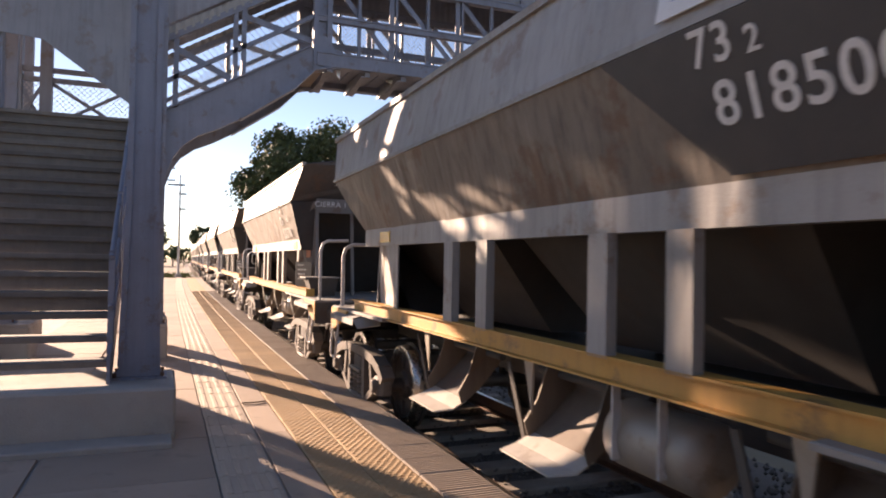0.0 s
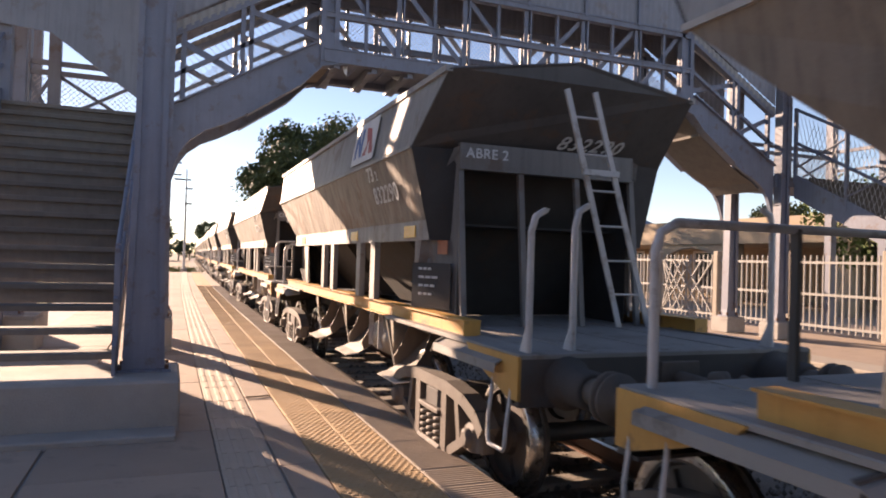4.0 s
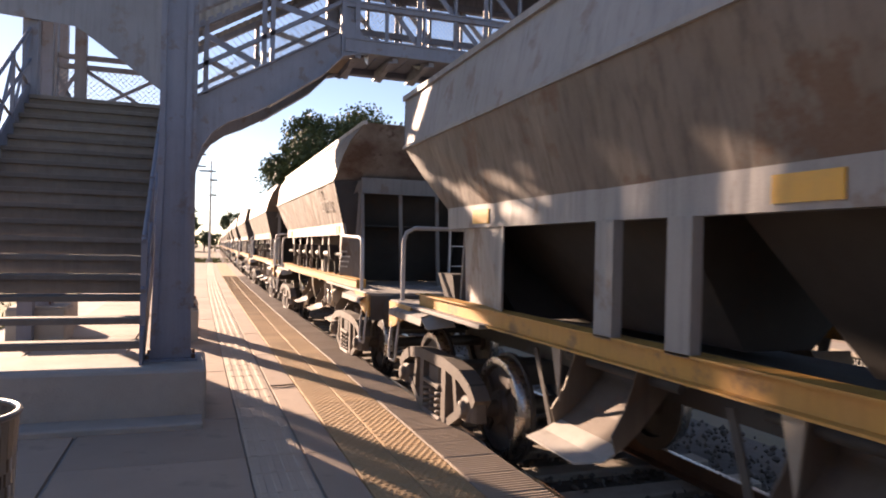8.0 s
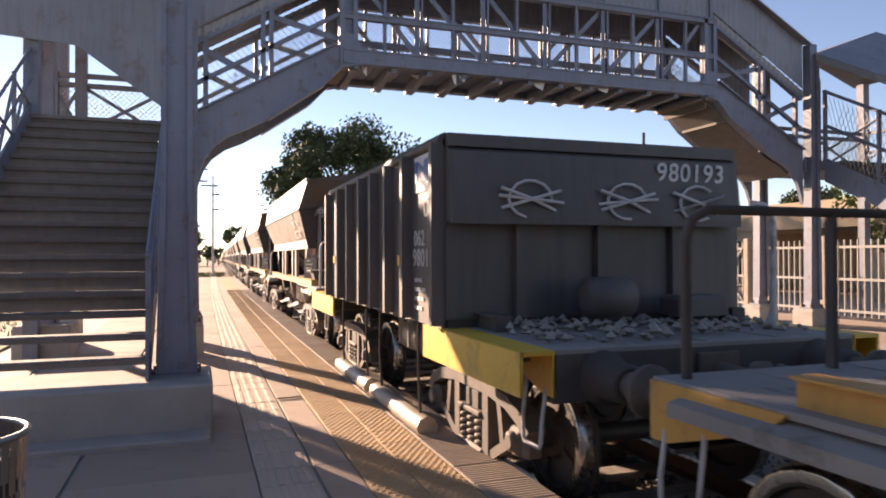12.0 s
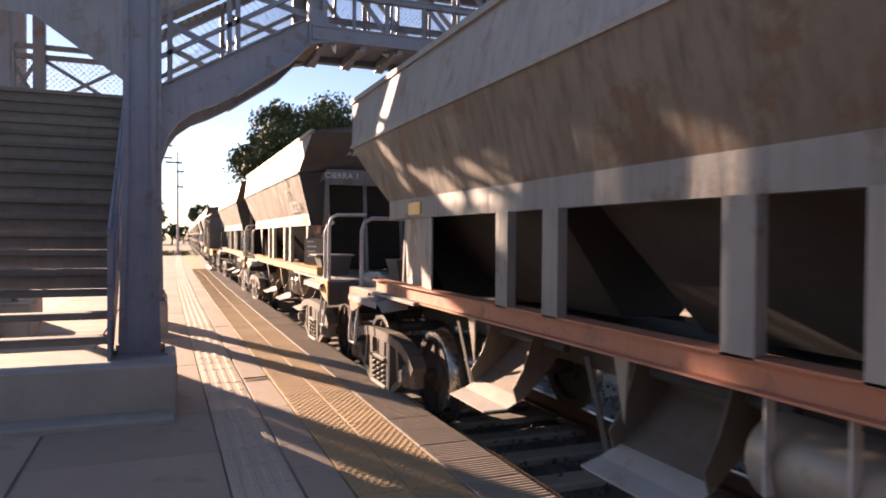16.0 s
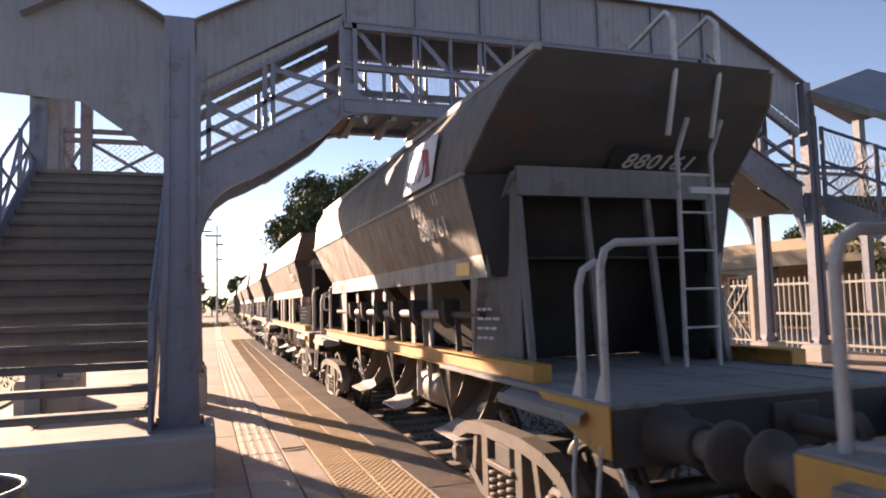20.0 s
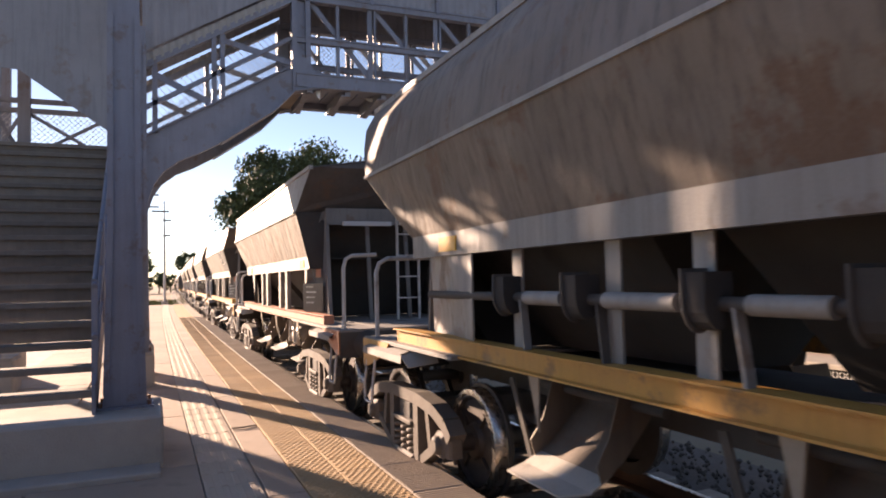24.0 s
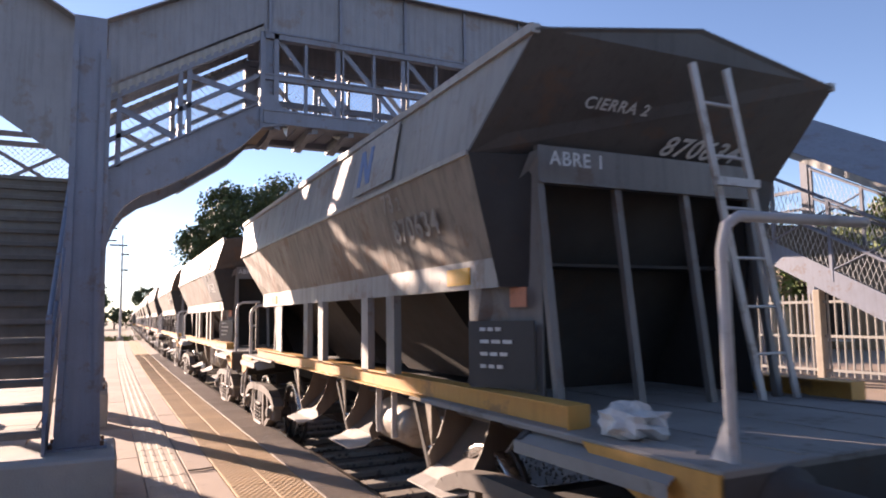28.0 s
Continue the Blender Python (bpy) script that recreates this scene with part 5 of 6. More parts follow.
        part("lid", Geo().chbox(x0 - 0.05, x1 + 0.03, -0.74, -0.24, 1.272, 1.292, 0.004), "deck", tb, "flat grey lid")
    zz = 2.80
    tilt_e = math.degrees(math.atan2(0.60, 0.55)) if kind == "a" else math.degrees(math.atan2(0.38, 0.30))
    num = opts.get("number", "")
    if num and opts.get("plate"):
        m = Matrix.Translation((0.38, -0.165 if kind == "a" else -0.15, 2.66)) @ pose(0, 0, 0, 90 + tilt_e)
        part("number_plate", Geo().box(-0.46, 0.46, -0.15, 0.15, 0.022, 0.027), "black", w, "black number plate", at=m)
    if num:
        m = Matrix.Translation((0.38, -0.165 if kind == "a" else -0.15, 2.66)) @ pose(0, 0, 0, 90 + tilt_e)
        off = m.to_3x3() @ Vector((0, 0, 0.03))
        words("wagon_number", num, 0.21, w, "letters", Matrix.Translation(off) @ m, shear=0.25)
    if opts.get("word"):
        words("stencil", opts["word"], 0.12, w, "letters", Matrix.Translation((-0.68, -0.24, 2.47)) @ pose(0, 0, 0, 90))
    if opts.get("word2"):
        m = Matrix.Translation((-0.45, -0.33, 2.82)) @ pose(0, 0, 0, 90 + tilt_e)
        off = m.to_3x3() @ Vector((0, 0, 0.03))
        words("stencil", opts["word2"], 0.11, w, "letters", Matrix.Translation(off) @ m)
    if opts.get("panel"):
        o = [(-(1.10 + (z - 1.86) * 0.303) - 0.022, y, z) for y, z in ((1.36, 1.92), (2.02, 2.50), (0.06, 2.50), (0.06, 1.92))]
        part("number_panel", Geo().plate(o, 0.006), "black", w, "black number panel")
    if opts.get("side"):
        marks(w, opts["side"], opts.get("drop", 0.0), "deck" if opts.get("faded") else "letters")
    lean = math.degrees(math.atan2(0.20, 0.66))
    if opts.get("logo"):
        y0, col = opts["logo"]
        bl = math.degrees(math.atan2(0.10, 0.55))
        base = Matrix.Translation((-(1.25 + 0.02), y0, 2.80)) @ pose(0, 0, 0, 0, 0, -90) @ pose(0, 0, 0, 90 - bl)
        g = Geo()
        g.box(-0.45, 0.45, -0.23, 0.23, 0.0, 0.006)
        panel = part("emblem_panel", g, "grey" if opts.get("faded") else "white", w, "faded emblem panel" if opts.get("faded") else "white emblem panel", at=base)
        g = Geo()
        g.prism([(-0.36, -0.16), (-0.28, -0.16), (-0.28, 0.05), (-0.14, -0.16), (-0.06, -0.16), (-0.06, 0.16), (-0.14, 0.16), (-0.14, -0.04), (-0.28, 0.16), (-0.36, 0.16)], "z", 0.007, 0.010)
        part("emblem_mark", g, "blue", panel)
        if col:
            g = Geo()
            g.prism([(0.0, -0.16), (0.14, -0.05), (0.02, 0.16), (0.22, 0.12), (0.40, -0.16), (0.26, -0.16), (0.20, 0.02), (0.12, -0.16)], "z", 0.007, 0.010)
            part("emblem_swoosh", g, "red", panel)
    for y in opts.get("plates", (0.5,)) + (6.05,):
        g = Geo()
        g.box(-1.125, -1.116, y - 0.16, y + 0.16, 1.75, 1.86)
        part("reflector", g, "reflect", w, "amber reflector plate")
    # small lines of lettering on the rear corner plate
    yaw = math.degrees(math.atan2(0.22, 0.55))
    m = Matrix.Translation((-1.03, 0.10, 1.48)) @ pose(0, 0, 0, 0, 0, -90 + yaw)
    m = Matrix.Translation(m.to_3x3() @ Vector((0, -0.03, 0))) @ m
    if not opts.get("load"):
        bars(w, m, 4, 0.30, 0.022, 0.075, "letters")
    if kind == "a":
        part("corner_panel", Geo().box(-0.25, 0.25, 0.008, 0.016, -0.36, 0.04), "black", w, "black panel for the load figures", at=m)
        part("corner_mark", Geo().box(0.08, 0.20, 0.008, 0.016, 0.12, 0.24), "salmon", w, "faded orange square", at=m)
    if opts.get("load"):
        for k, txt in enumerate(opts["load"]):
            words("stencil", txt, 0.085, w, "letters", m @ Matrix.Translation((0.10, -0.004, -0.02 - 0.11 * k)) @ pose(0, 0, 0, 90))
    if opts.get("rubbish"):
        cx, cy = opts.get("rubbish_at", (-1.0, -1.0))
        g = Geo()
        nu, nv = 22, 12
        v = []
        for j in range(nv + 1):
            for i in range(nu):
                th, ph = i * math.tau / nu, math.pi * j / nv
                d = Vector((math.sin(ph) * math.cos(th), math.sin(ph) * math.sin(th), math.cos(ph)))
                k = 1 + 0.5 * noise.noise(d * 2.2 + Vector((opts["rubbish"], 0, 0))) + 0.25 * noise.noise(d * 6)
                v.append((cx + d.x * 0.13 * k, cy + d.y * 0.16 * k, DECK + max(0.0, 0.06 + d.z * 0.09 * k)))
        g.add(v, [(j * nu + i, j * nu + (i + 1) % nu, (j + 1) * nu + (i + 1) % nu, (j + 1) * nu + i) for j in range(nv) for i in range(nu)])
        tagged(part("plastic_bag", g, "bag", w), "crumpled white plastic sheet on the end deck")
    return w


def gondola():
    w = thing("gondola_wagon", "dark grey ribbed steel gondola wagon with yellow corner sills", "gondola wagon", "wagons of the goods train")
    rear_y, front_y = -1.43, 6.44
    frame_and_ends(w, "lemon", rear_y, front_y, True, (0.2, 4.8))
    y0, y1, x, zt = 0.0, 4.9, 1.38, 2.47
    for s in (-1, 1):
        g = Geo()
        g.box(s * x - 0.02, s * x + 0.02, y0, y1, 0.98, zt)
        part("side_wall", g, "black2", w)
        ribs = [y0 + 0.05, 0.89, 1.51, 2.12, 2.69, 3.36, 3.98, y1 - 0.05]
        for y in ribs:
            g = Geo()
            xo = s * (x + 0.02)
            g.prism([(xo, y - 0.05), (xo + s * 0.09, y - 0.035), (xo + s * 0.09, y + 0.035), (xo, y + 0.05)], "z", 1.0, zt - 0.03)
            part("side_rib", g, "black2", w)
        g = Geo()
        g.tube([(s * x, y0, zt), (s * x, y1, zt)], 0.055, 8)
        part("rim", g, "black2", w)
    for y, sg in ((y0, 1), (y1, -1)):
        g = Geo()
        g.box(-x, x, y - 0.02, y + 0.02, 1.05, zt)
        e = part("end_wall", g, "black2", w)
        g = Geo()
        g.box(-x, x, y - 0.05 * sg - 0.03, y - 0.05 * sg + 0.03, zt - 0.06, zt + 0.04)
        g.prism([(y - 0.03 * sg, zt - 0.06), (y - 0.10 * sg, zt - 0.10), (y - 0.16 * sg, 1.86), (y - 0.16 * sg, 1.80), (y - 0.03 * sg, 1.83)], 'x', -x, x)
        part("end_beam", g, "black2", w)
        for xx in (-0.75, 0.0, 0.75):
            g = Geo()
            g.box(xx - 0.05, xx + 0.05, y - 0.08, y + 0.08, 1.06, 1.82)
            part("end_post", g, "black2", w)
    g = Geo()
    g.box(-x, x, y0, y1, 0.98, 1.05)
    part("floor", g, "dark", w)
    for k, xx in enumerate((-0.72, 0.18, 0.90)):
        g = Geo()
        for a in (0.45, 2.6, -0.15 + 0.3 * k):
            g.tube([(xx - 0.27 * math.cos(a), y0 - 0.15, 2.00 - 0.17 * math.sin(a)), (xx, y0 - 0.20, 2.00), (xx + 0.30 * math.cos(a), y0 - 0.17, 2.00 + 0.17 * math.sin(a))], 0.015, 6)
        g.tube([(xx + 0.19 * math.cos(a), y0 - 0.17, 2.0 + 0.15 * math.sin(a)) for a in [0.4 * k + i * 0.45 for i in range(11)]], 0.013, 5)
        part("latch_lever", g, "rung", w, "pale bent latch lever")
    rnd = random.Random(31)
    g = Geo()
    for i in range(260):
        px, py, ss = rnd.uniform(-1.1, 1.1), y0 - 0.15 - 1.1 * rnd.random() ** 1.5, rnd.uniform(0.02, 0.05)
        pz = DECK + 0.01 + 0.05 * rnd.random()
        g.add([(px + c[0] * ss * rnd.uniform(0.7, 1.3), py + c[1] * ss * rnd.uniform(0.7, 1.3), pz + c[2] * ss * rnd.uniform(0.5, 1.0)) for c in ((1, 0, 0), (-1, 0, 0), (0, 1, 0), (0, -1, 0), (0, 0, 1), (0, 0, -1))],
              [(0, 2, 4), (2, 1, 4), (1, 3, 4), (3, 0, 4), (2, 0, 5), (1, 2, 5), (3, 1, 5), (0, 3, 5)])
    tagged(part("spilt_stones", g, "chute", w), kind="stuff")
    part("air_drum", Geo().tube([(-0.35, -0.35, 1.22), (-0.32, -0.35, 1.22), (0.05, -0.35, 1.22), (0.08, -0.35, 1.22)], [0.10, 0.16, 0.16, 0.10], 16), "black2", w)
    part("valve_box", Geo().chbox(0.45, 0.95, -0.5, -0.2, 1.055, 1.22, 0.03), "black2", w)
    for s in (-1, 1):
        for y in (1.55, 3.6):
            g = Geo()
            g.tube([(s * 1.32, y + 0.45 * (i - 2), 0.05 - 0.012 * (i % 2)) for i in range(5)], 0.10, 8)
            part("drop_pipe", g, "chute", w, "pale pipe slung below the floor")
            for dy in (-0.7, 0.7):
                g = Geo()
                g.tube([(s * 1.32, y + dy, 0.14), (s * 1.34, y + dy, 0.5), (s * 1.33, y + dy + 0.02, 0.95)], 0.014, 5)
                part("hanger_chain", g, "dark", w)
    words("wagon_number", "980193", 0.22, w, "letters", Matrix.Translation((0.86, y0 - 0.128, 2.26)) @ pose(0, 0, 0, 90 + 5))
    for txt, z, sz, yy in (("062 11", 1.70, 0.19, 0.47), ("980193", 1.53, 0.21, 0.45), ("D", 1.95, 0.21, 0.40)):
        words("stencil", txt, sz, w, "letters", Matrix.Translation((-x - 0.024, yy, z)) @ pose(0, 0, 0, 0, 0, -90) @ pose(0, 0, 0, 90))
    g = Geo()
    g.box(-x - 0.03, -x - 0.022, 0.105, 0.72, 2.10, 2.41)
    panel = part("emblem_panel", g, "white", w, "white emblem panel")
    yy = 0.70
    g = Geo().prism([(yy, 2.18), (yy - 0.08, 2.18), (yy - 0.08, 2.36), (yy - 0.24, 2.18), (yy - 0.34, 2.18), (yy - 0.36, 2.37), (yy - 0.27, 2.37), (yy - 0.26, 2.30), (yy - 0.08, 2.37), (yy, 2.37)], "x", -x - 0.036, -x - 0.031)
    part("emblem_mark", g, "blue", panel)
    bars(w, Matrix.Translation((-x - 0.026, 0.55, 1.36)) @ pose(0, 0, 0, 0, 0, -90), 4, 0.36, 0.035, 0.08, "letters")
    for y in (1.2, 2.98, 4.6):
        g = Geo()
        g.box(-x - 0.033, -x - 0.022, y - 0.09, y + 0.09, 1.46, 1.56)
        part("reflector", g, "reflect", w, "amber reflector plate")
    for s in (-1, 1):
        for ya, yb in ((rear_y - 0.01, 0.42), (4.58, front_y)):
            g = Geo()
            g.box(s * 1.42 - 0.012, s * 1.42 + 0.012, ya, yb, 0.715, 0.98)
            g.box(min(s * 1.2, s * 1.42), max(s * 1.2, s * 1.42), ya, yb, 0.955, 0.982)
            part("corner_sill", g, "lemon", w, "bright yellow corner sill")
    hoop(w, 0.95, -0.95, 0.95, -1, 0.2)
    return w


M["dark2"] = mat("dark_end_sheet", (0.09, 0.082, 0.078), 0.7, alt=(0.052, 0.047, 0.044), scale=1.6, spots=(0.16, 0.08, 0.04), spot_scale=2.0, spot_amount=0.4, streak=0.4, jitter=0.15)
M["rust_end"] = mat("rust_eaten_end_sheet", (0.22, 0.20, 0.18), 0.7, alt=(0.060, 0.032, 0.022), scale=1.9, amount=1.0, bump=0.3, spots=(0.055, 0.026, 0.016), spot_scale=2.6, spot_amount=0.95, streak=0.3)
M["black2"] = mat("dark_gondola_paint", (0.10, 0.092, 0.086), 0.6, alt=(0.066, 0.06, 0.056), scale=1.5, spots=(0.14, 0.08, 0.05), spot_scale=2.4, spot_amount=0.45, streak=0.4)

HO_A = ((-1.12, -1.75, 0.85, 1, 0.4),)
HO_B = ((-1.17, -1.50, 0.75, 1, 0.12), (-1.17, -1.74, 0.85, 1, 0.5))
TWO = ((-1.1, -1.75, 0.9, 1, 0.1), (-0.75, -1.70, 0.95, 1, 0.1), (0.9, -1.75, 1.0, -1, 0.1))
BAG10, BAG11 = (-0.95, 7.95), (-0.95, 7.8)
# rear shoulder's place at 0 s, kind, sill colour, body colour, fittings
TRAIN = [
    (0.75, "a", "yellow", "grey", dict(ends=(1.68, 8.00), number="818500", plate=True, panel=True, word="CIERRA 1", word2="ABRE 2", side=("73 2", "818500"), wheel=(0.72, 2.35), box=True, logo=(1.17, True), pole=True)),
    (-10.0, "a", "yellow", "grey", dict(ends=(1.65, 8.09), number="833814", board=-0.05, plate=True, word="CIERRA", word2="ABRE", side=("73 1 13", "833814"), wheel=(0.0, 2.0), box=True, hoops=HO_A, pole=True, logo=(1.65, True))),
    (-20.9, "a", "yellow", "grey", dict(ends=(1.90, 8.30), number="832290", lead_box=True, word="ABRE 2", side=("73 2", "832290"), logo=(1.65, True), hoops=TWO, plates=(0.5, 2.6))),
    (-31.9, "b", "yellow", "grey", dict(ends=(1.95, 8.10), number="877472", ladder_x=0.55, top_rails=True, hoops=HO_B)),
    (-42.9, "b", "yellow", "rusty", dict(faded=True, ends=(2.02, 8.05), number="", side=("72 2", "881152"), ladder_x=0.55, wheel=(0.55, 2.33, -1.6), side_hoop=True)),
    (-54.2, "a", "yellow", "grey", dict(load=("C 55600", "T 24400"), ends=(2.09, 8.33), number="881557", lead_box=True, panel=True, word="ABRE", side=("71 1 13", "881557"), ladder_x=0.45, ladder_z=3.2, top_rails=True, hoops=((-0.6, -1.2, 0.7, 1, 0.2),), logo=(1.65, False), plates=(0.6, 2.0, 3.0))),
    (-65.4, "a", "yellow", "grey", dict(drop=0.16, ends=(1.69, 8.10), number="832760", word="CIERRA 1", word2="ABRE 2", side=("73 2 13", "832790"), hoops=HO_A, box=True)),
    (-74.55, "g", "lemon", "", dict()),
    (-85.55, "a", "yellow", "brown", dict(ends=(1.45, 8.62), number="832410", rail_colour="dark", word="CIERRA", hoops=HO_B)),
    (-95.65, "a", "yellow", "grey", dict(drop=0.16, ends=(1.64, 7.65), number="819433", word="CIERRA 1", word2="ABRE 2", side=("73 2", "832014"), wheel=(0.6, 2.2), box=True, hoops=HO_B)),
    (-106.45, "a", "salmon", "grey", dict(ends=(1.72, 8.01), number="832766", board=-0.05, lead_box=True, side=("73 2", "832766"), ladder_x=0.30, hoops=((-1.12, -1.75, 0.85, 1, 0.9),), plates=(0.35,), rubbish=3, rubbish_at=BAG10, logo=(1.65, False))),
    (-117.2, "a", "yellow", "grey", dict(ends=(1.60, 8.18), number="835827", board=-0.05, word="CIERRA 1", side=("73 2  11", "835827"), wheel=(0.55, 2.3), hoops=TWO, logo=(1.65, True), plates=(0.5, 2.2, 3.0), rubbish=7, rubbish_at=BAG11, pole=True)),
    (-127.85, "b", "yellow", "brown", dict(ends=(1.80, 8.20), number="880161", plate=True, levers=True, lead_wheel=(-0.3, 2.16), side=("72 2 11", "880161"), ladder_x=0.50, ladder_z=2.9, top_rails=True, hoops=HO_B, logo=(1.17, True))),
    (-138.8, "a", "yellow", "grey", dict(ends=(1.70, 7.96), number="871184", lead_box=True, lead_wheel=(0.6, 1.95), panel=True, word="ABRE", word2="CIERRA", side=("73 2", "871184"), hoops=HO_A, logo=(1.17, True))),
    (-149.6, "a", "salmon", "grey", dict(ends=(1.97, 8.10), number="822571", board=-0.05, ladder_x=0.2, ladder_z=3.3, top_rails=True, wheel=(0.8, 2.5), hoops=HO_A)),
    (-160.6, "b", "yellow", "brown", dict(ends=(2.22, 8.03), number="884999", levers=True, lead_wheel=(-0.25, 2.2), side=("72 1 11", "884909"), ladder_x=0.40, top_rails=True, ladder_z=3.1, hoops=((-1.18, -1.40, 0.82, 1, 0.3), (0.9, -1.75, 1.0, -1, 0.1)), logo=(1.17, True), rubbish=9, rubbish_at=(0.2, -0.7))),
    (-171.7, "a", "yellow", "grey", dict(ends=(1.65, 7.87), number="870568", plate=True, lead_box=True, panel=True, word2="CIERRA 2", word="ABRE 1", side=("73 2    11", "870568"), hoops=HO_A, logo=(1.17, False), pole=True)),
    (-182.35, "a", "yellow", "grey", dict(faded=True, ends=(1.70, 7.94), number="870634", lead_wheel=(0.55, 2.0), word="ABRE 1", word2="CIERRA 2", side=("73 2", "870634"), hoops=((-1.05, -1.75, 0.95, 1, 0.9),), logo=(1.65, False), rubbish=5)),
    (-193.2, "a", "yellow", "grey", dict(ends=(1.70, 8.00), number="", hoops=HO_A)),
]
WAGONS = []
for s0, kind, colour, body, o in TRAIN:
    sill = {"yellow": "yellow", "salmon": "faded red", "lemon": "bright yellow"}[colour]
    if kind == "g":
        WAGONS.append((s0, gondola()))
        continue
    o["label"] = ("dusty grey" if body == "grey" else "dusty brown") + (" hopper wagon with angular shoulders and %s sills" if kind == "a" else " hopper wagon with rounded shoulders, door cylinders and %s sills") % sill
    WAGONS.append((s0, hopper(kind, colour, body, o)))
# the wagons already ahead, copies that only recede
ahead = [WAGONS[i][1] for i in (6, 1, 3, 9, 10, 5, 13, 12, 2, 16, 11, 14)]
for i, src in enumerate(ahead):
    made = copy_thing(src, pose(0, 0, 0))
    WAGONS.append((0.75 + PITCH * (i + 1), made))
    if i > 1:
        # too far off for lettering and small fittings
        small = ("stencil", "wagon_number", "unreadable_lines", "rung", "reflector", "door_link", "step_iron", "brake_hose", "buffer_head", "draw_hook", "deck_seam", "sill_end", "gusset_hook", "fender_rib",
                 "crank_arm", "door_shaft", "tank_bracket", "chute_hanger", "ladder_stay", "centre_sill", "end_slope", "corner_panel", "corner_mark", "chute_cheek")
        if i > 3:
            small += ("chute_cheek", "chute_lip", "spring", "axle_box", "brake_shoe", "ladder_rail", "end_post", "lever", "flange", "brake_wheel", "brake_stand", "door_cylinder", "grip", "top_handrail", "draw_hook")
        bpy.data.batch_remove([o for o in made.children_recursive if o.name.split(".")[0] in small])
    WHEELSETS += [o for o in made.children if o.name.startswith("wheelset")]


# ---- fence, trees and houses beyond the far platform ----
FENCE_X = 8.9


FROM_EYE[0] = True


def fence():
    f = thing("railing_fence", "cream-painted steel railing fence between pale concrete posts", "fence")
    bar = Geo().chbox(-0.022, 0.022, -0.022, 0.022, 0.07, 1.93, 0.008).mesh("bar", M["fence"])
    n = 0
    for i in range(22):
        y0 = -6 + i * 1.55
        g = Geo()
        g.chbox(FENCE_X - 0.06, FENCE_X + 0.06, y0 - 0.06, y0 + 0.06, FZ - 0.01, FZ + 1.22, 0.015)
        part("post", g, "post", f)
        g = Geo()
        for z in (0.12, 0.58, 1.05):
            g.box(FENCE_X - 0.015, FENCE_X + 0.015, y0 + 0.06, y0 + 1.49, FZ + z - 0.018, FZ + z + 0.018)
        part("cross_rail", g, "fence", f)
        for k in range(13):
            part("bar", bar, "", f, at=pose(FENCE_X, y0 + 0.13 + k * 0.108, FZ))
        if i in (10, 13):
            for k in range(5):
                g = Geo()
                g.beam((FENCE_X - 0.03, y0 + 0.1 + k * 0.26, FZ + 0.15), (FENCE_X - 0.03, y0 + 0.1 + min(1.3, k * 0.26 + 0.75), FZ + 1.05), 0.02, 0.03, (1, 0, 0))
                g.beam((FENCE_X - 0.03, y0 + 0.1 + k * 0.26, FZ + 1.05), (FENCE_X - 0.03, y0 + 0.1 + min(1.3, k * 0.26 + 0.75), FZ + 0.15), 0.02, 0.03, (1, 0, 0))
                part("gate_brace", g, "fence", f)
    return f


fence()
FROM_EYE[0] = False


def tree(name, x, y, z, height, rad, label, leaf, n, seed, crown_z=0.62, squash=0.7, size=0.16):
    rnd = random.Random(seed)
    t = thing(name, label, "tree", at=pose(x, y, z))
    g = Geo()
    hub = height * (crown_z - 0.18)
    g.tube([(0, 0, 0), (0.04, 0.02, hub * 0.5), (0, 0.05, hub), (0.05, 0, height * 0.72)], [height * 0.032, height * 0.026, height * 0.02, height * 0.006], 9)
    tips = []
    for i in range(14):
        a = i * 2.4 + rnd.uniform(-0.3, 0.3)
        e = rnd.uniform(0.25, 1.0)
        r = rad * rnd.uniform(0.55, 0.9)
        tip = Vector((r * math.cos(a) * math.cos(e), r * math.sin(a) * math.cos(e), height * crown_z + rad * squash * math.sin(e) * 0.9 - 0.15 * rad))
        base = Vector((0, 0, hub * rnd.uniform(0.75, 1.15)))
        midp = base.lerp(tip, 0.5) + Vector((0, 0, 0.12 * rad))
        g.tube([base, midp, tip], [height * 0.012, height * 0.007, height * 0.002], 6)
        tips.append(tip)
    part("trunk", g, "bark", t)
    g = Geo()
    clumps = []
    for i in range(60):
        a, u = rnd.uniform(0, math.tau), rnd.uniform(-0.75, 1)
        q = math.sqrt(max(0, 1 - u * u))
        k = rnd.uniform(0.55, 1.0)
        clumps.append((Vector((rad * k * q * math.cos(a), rad * k * q * math.sin(a), height * crown_z + rad * squash * k * u)), rad * rnd.uniform(0.16, 0.32)))
    for i in range(n):
        c, cr = clumps[i % len(clumps)]
        d = Vector((rnd.gauss(0, 1), rnd.gauss(0, 1), rnd.gauss(0, 0.8)))
        p = c + d.normalized() * cr * rnd.uniform(0.4, 1.1)
        n1 = Vector((rnd.gauss(0, 1), rnd.gauss(0, 1), rnd.gauss(0, 1))).normalized()
        s = n1.orthogonal().normalized() * size * rnd.uniform(0.6, 1.3)
        u = n1.cross(s)
        g.add([p - s, p + u * 0.5, p + s, p - u * 0.5], [(0, 1, 2, 3)])
    crown = part("crown", g, leaf, t, "uneven crown of small dark leaves" if leaf == "leaf" else "bright green leaves")
    return t


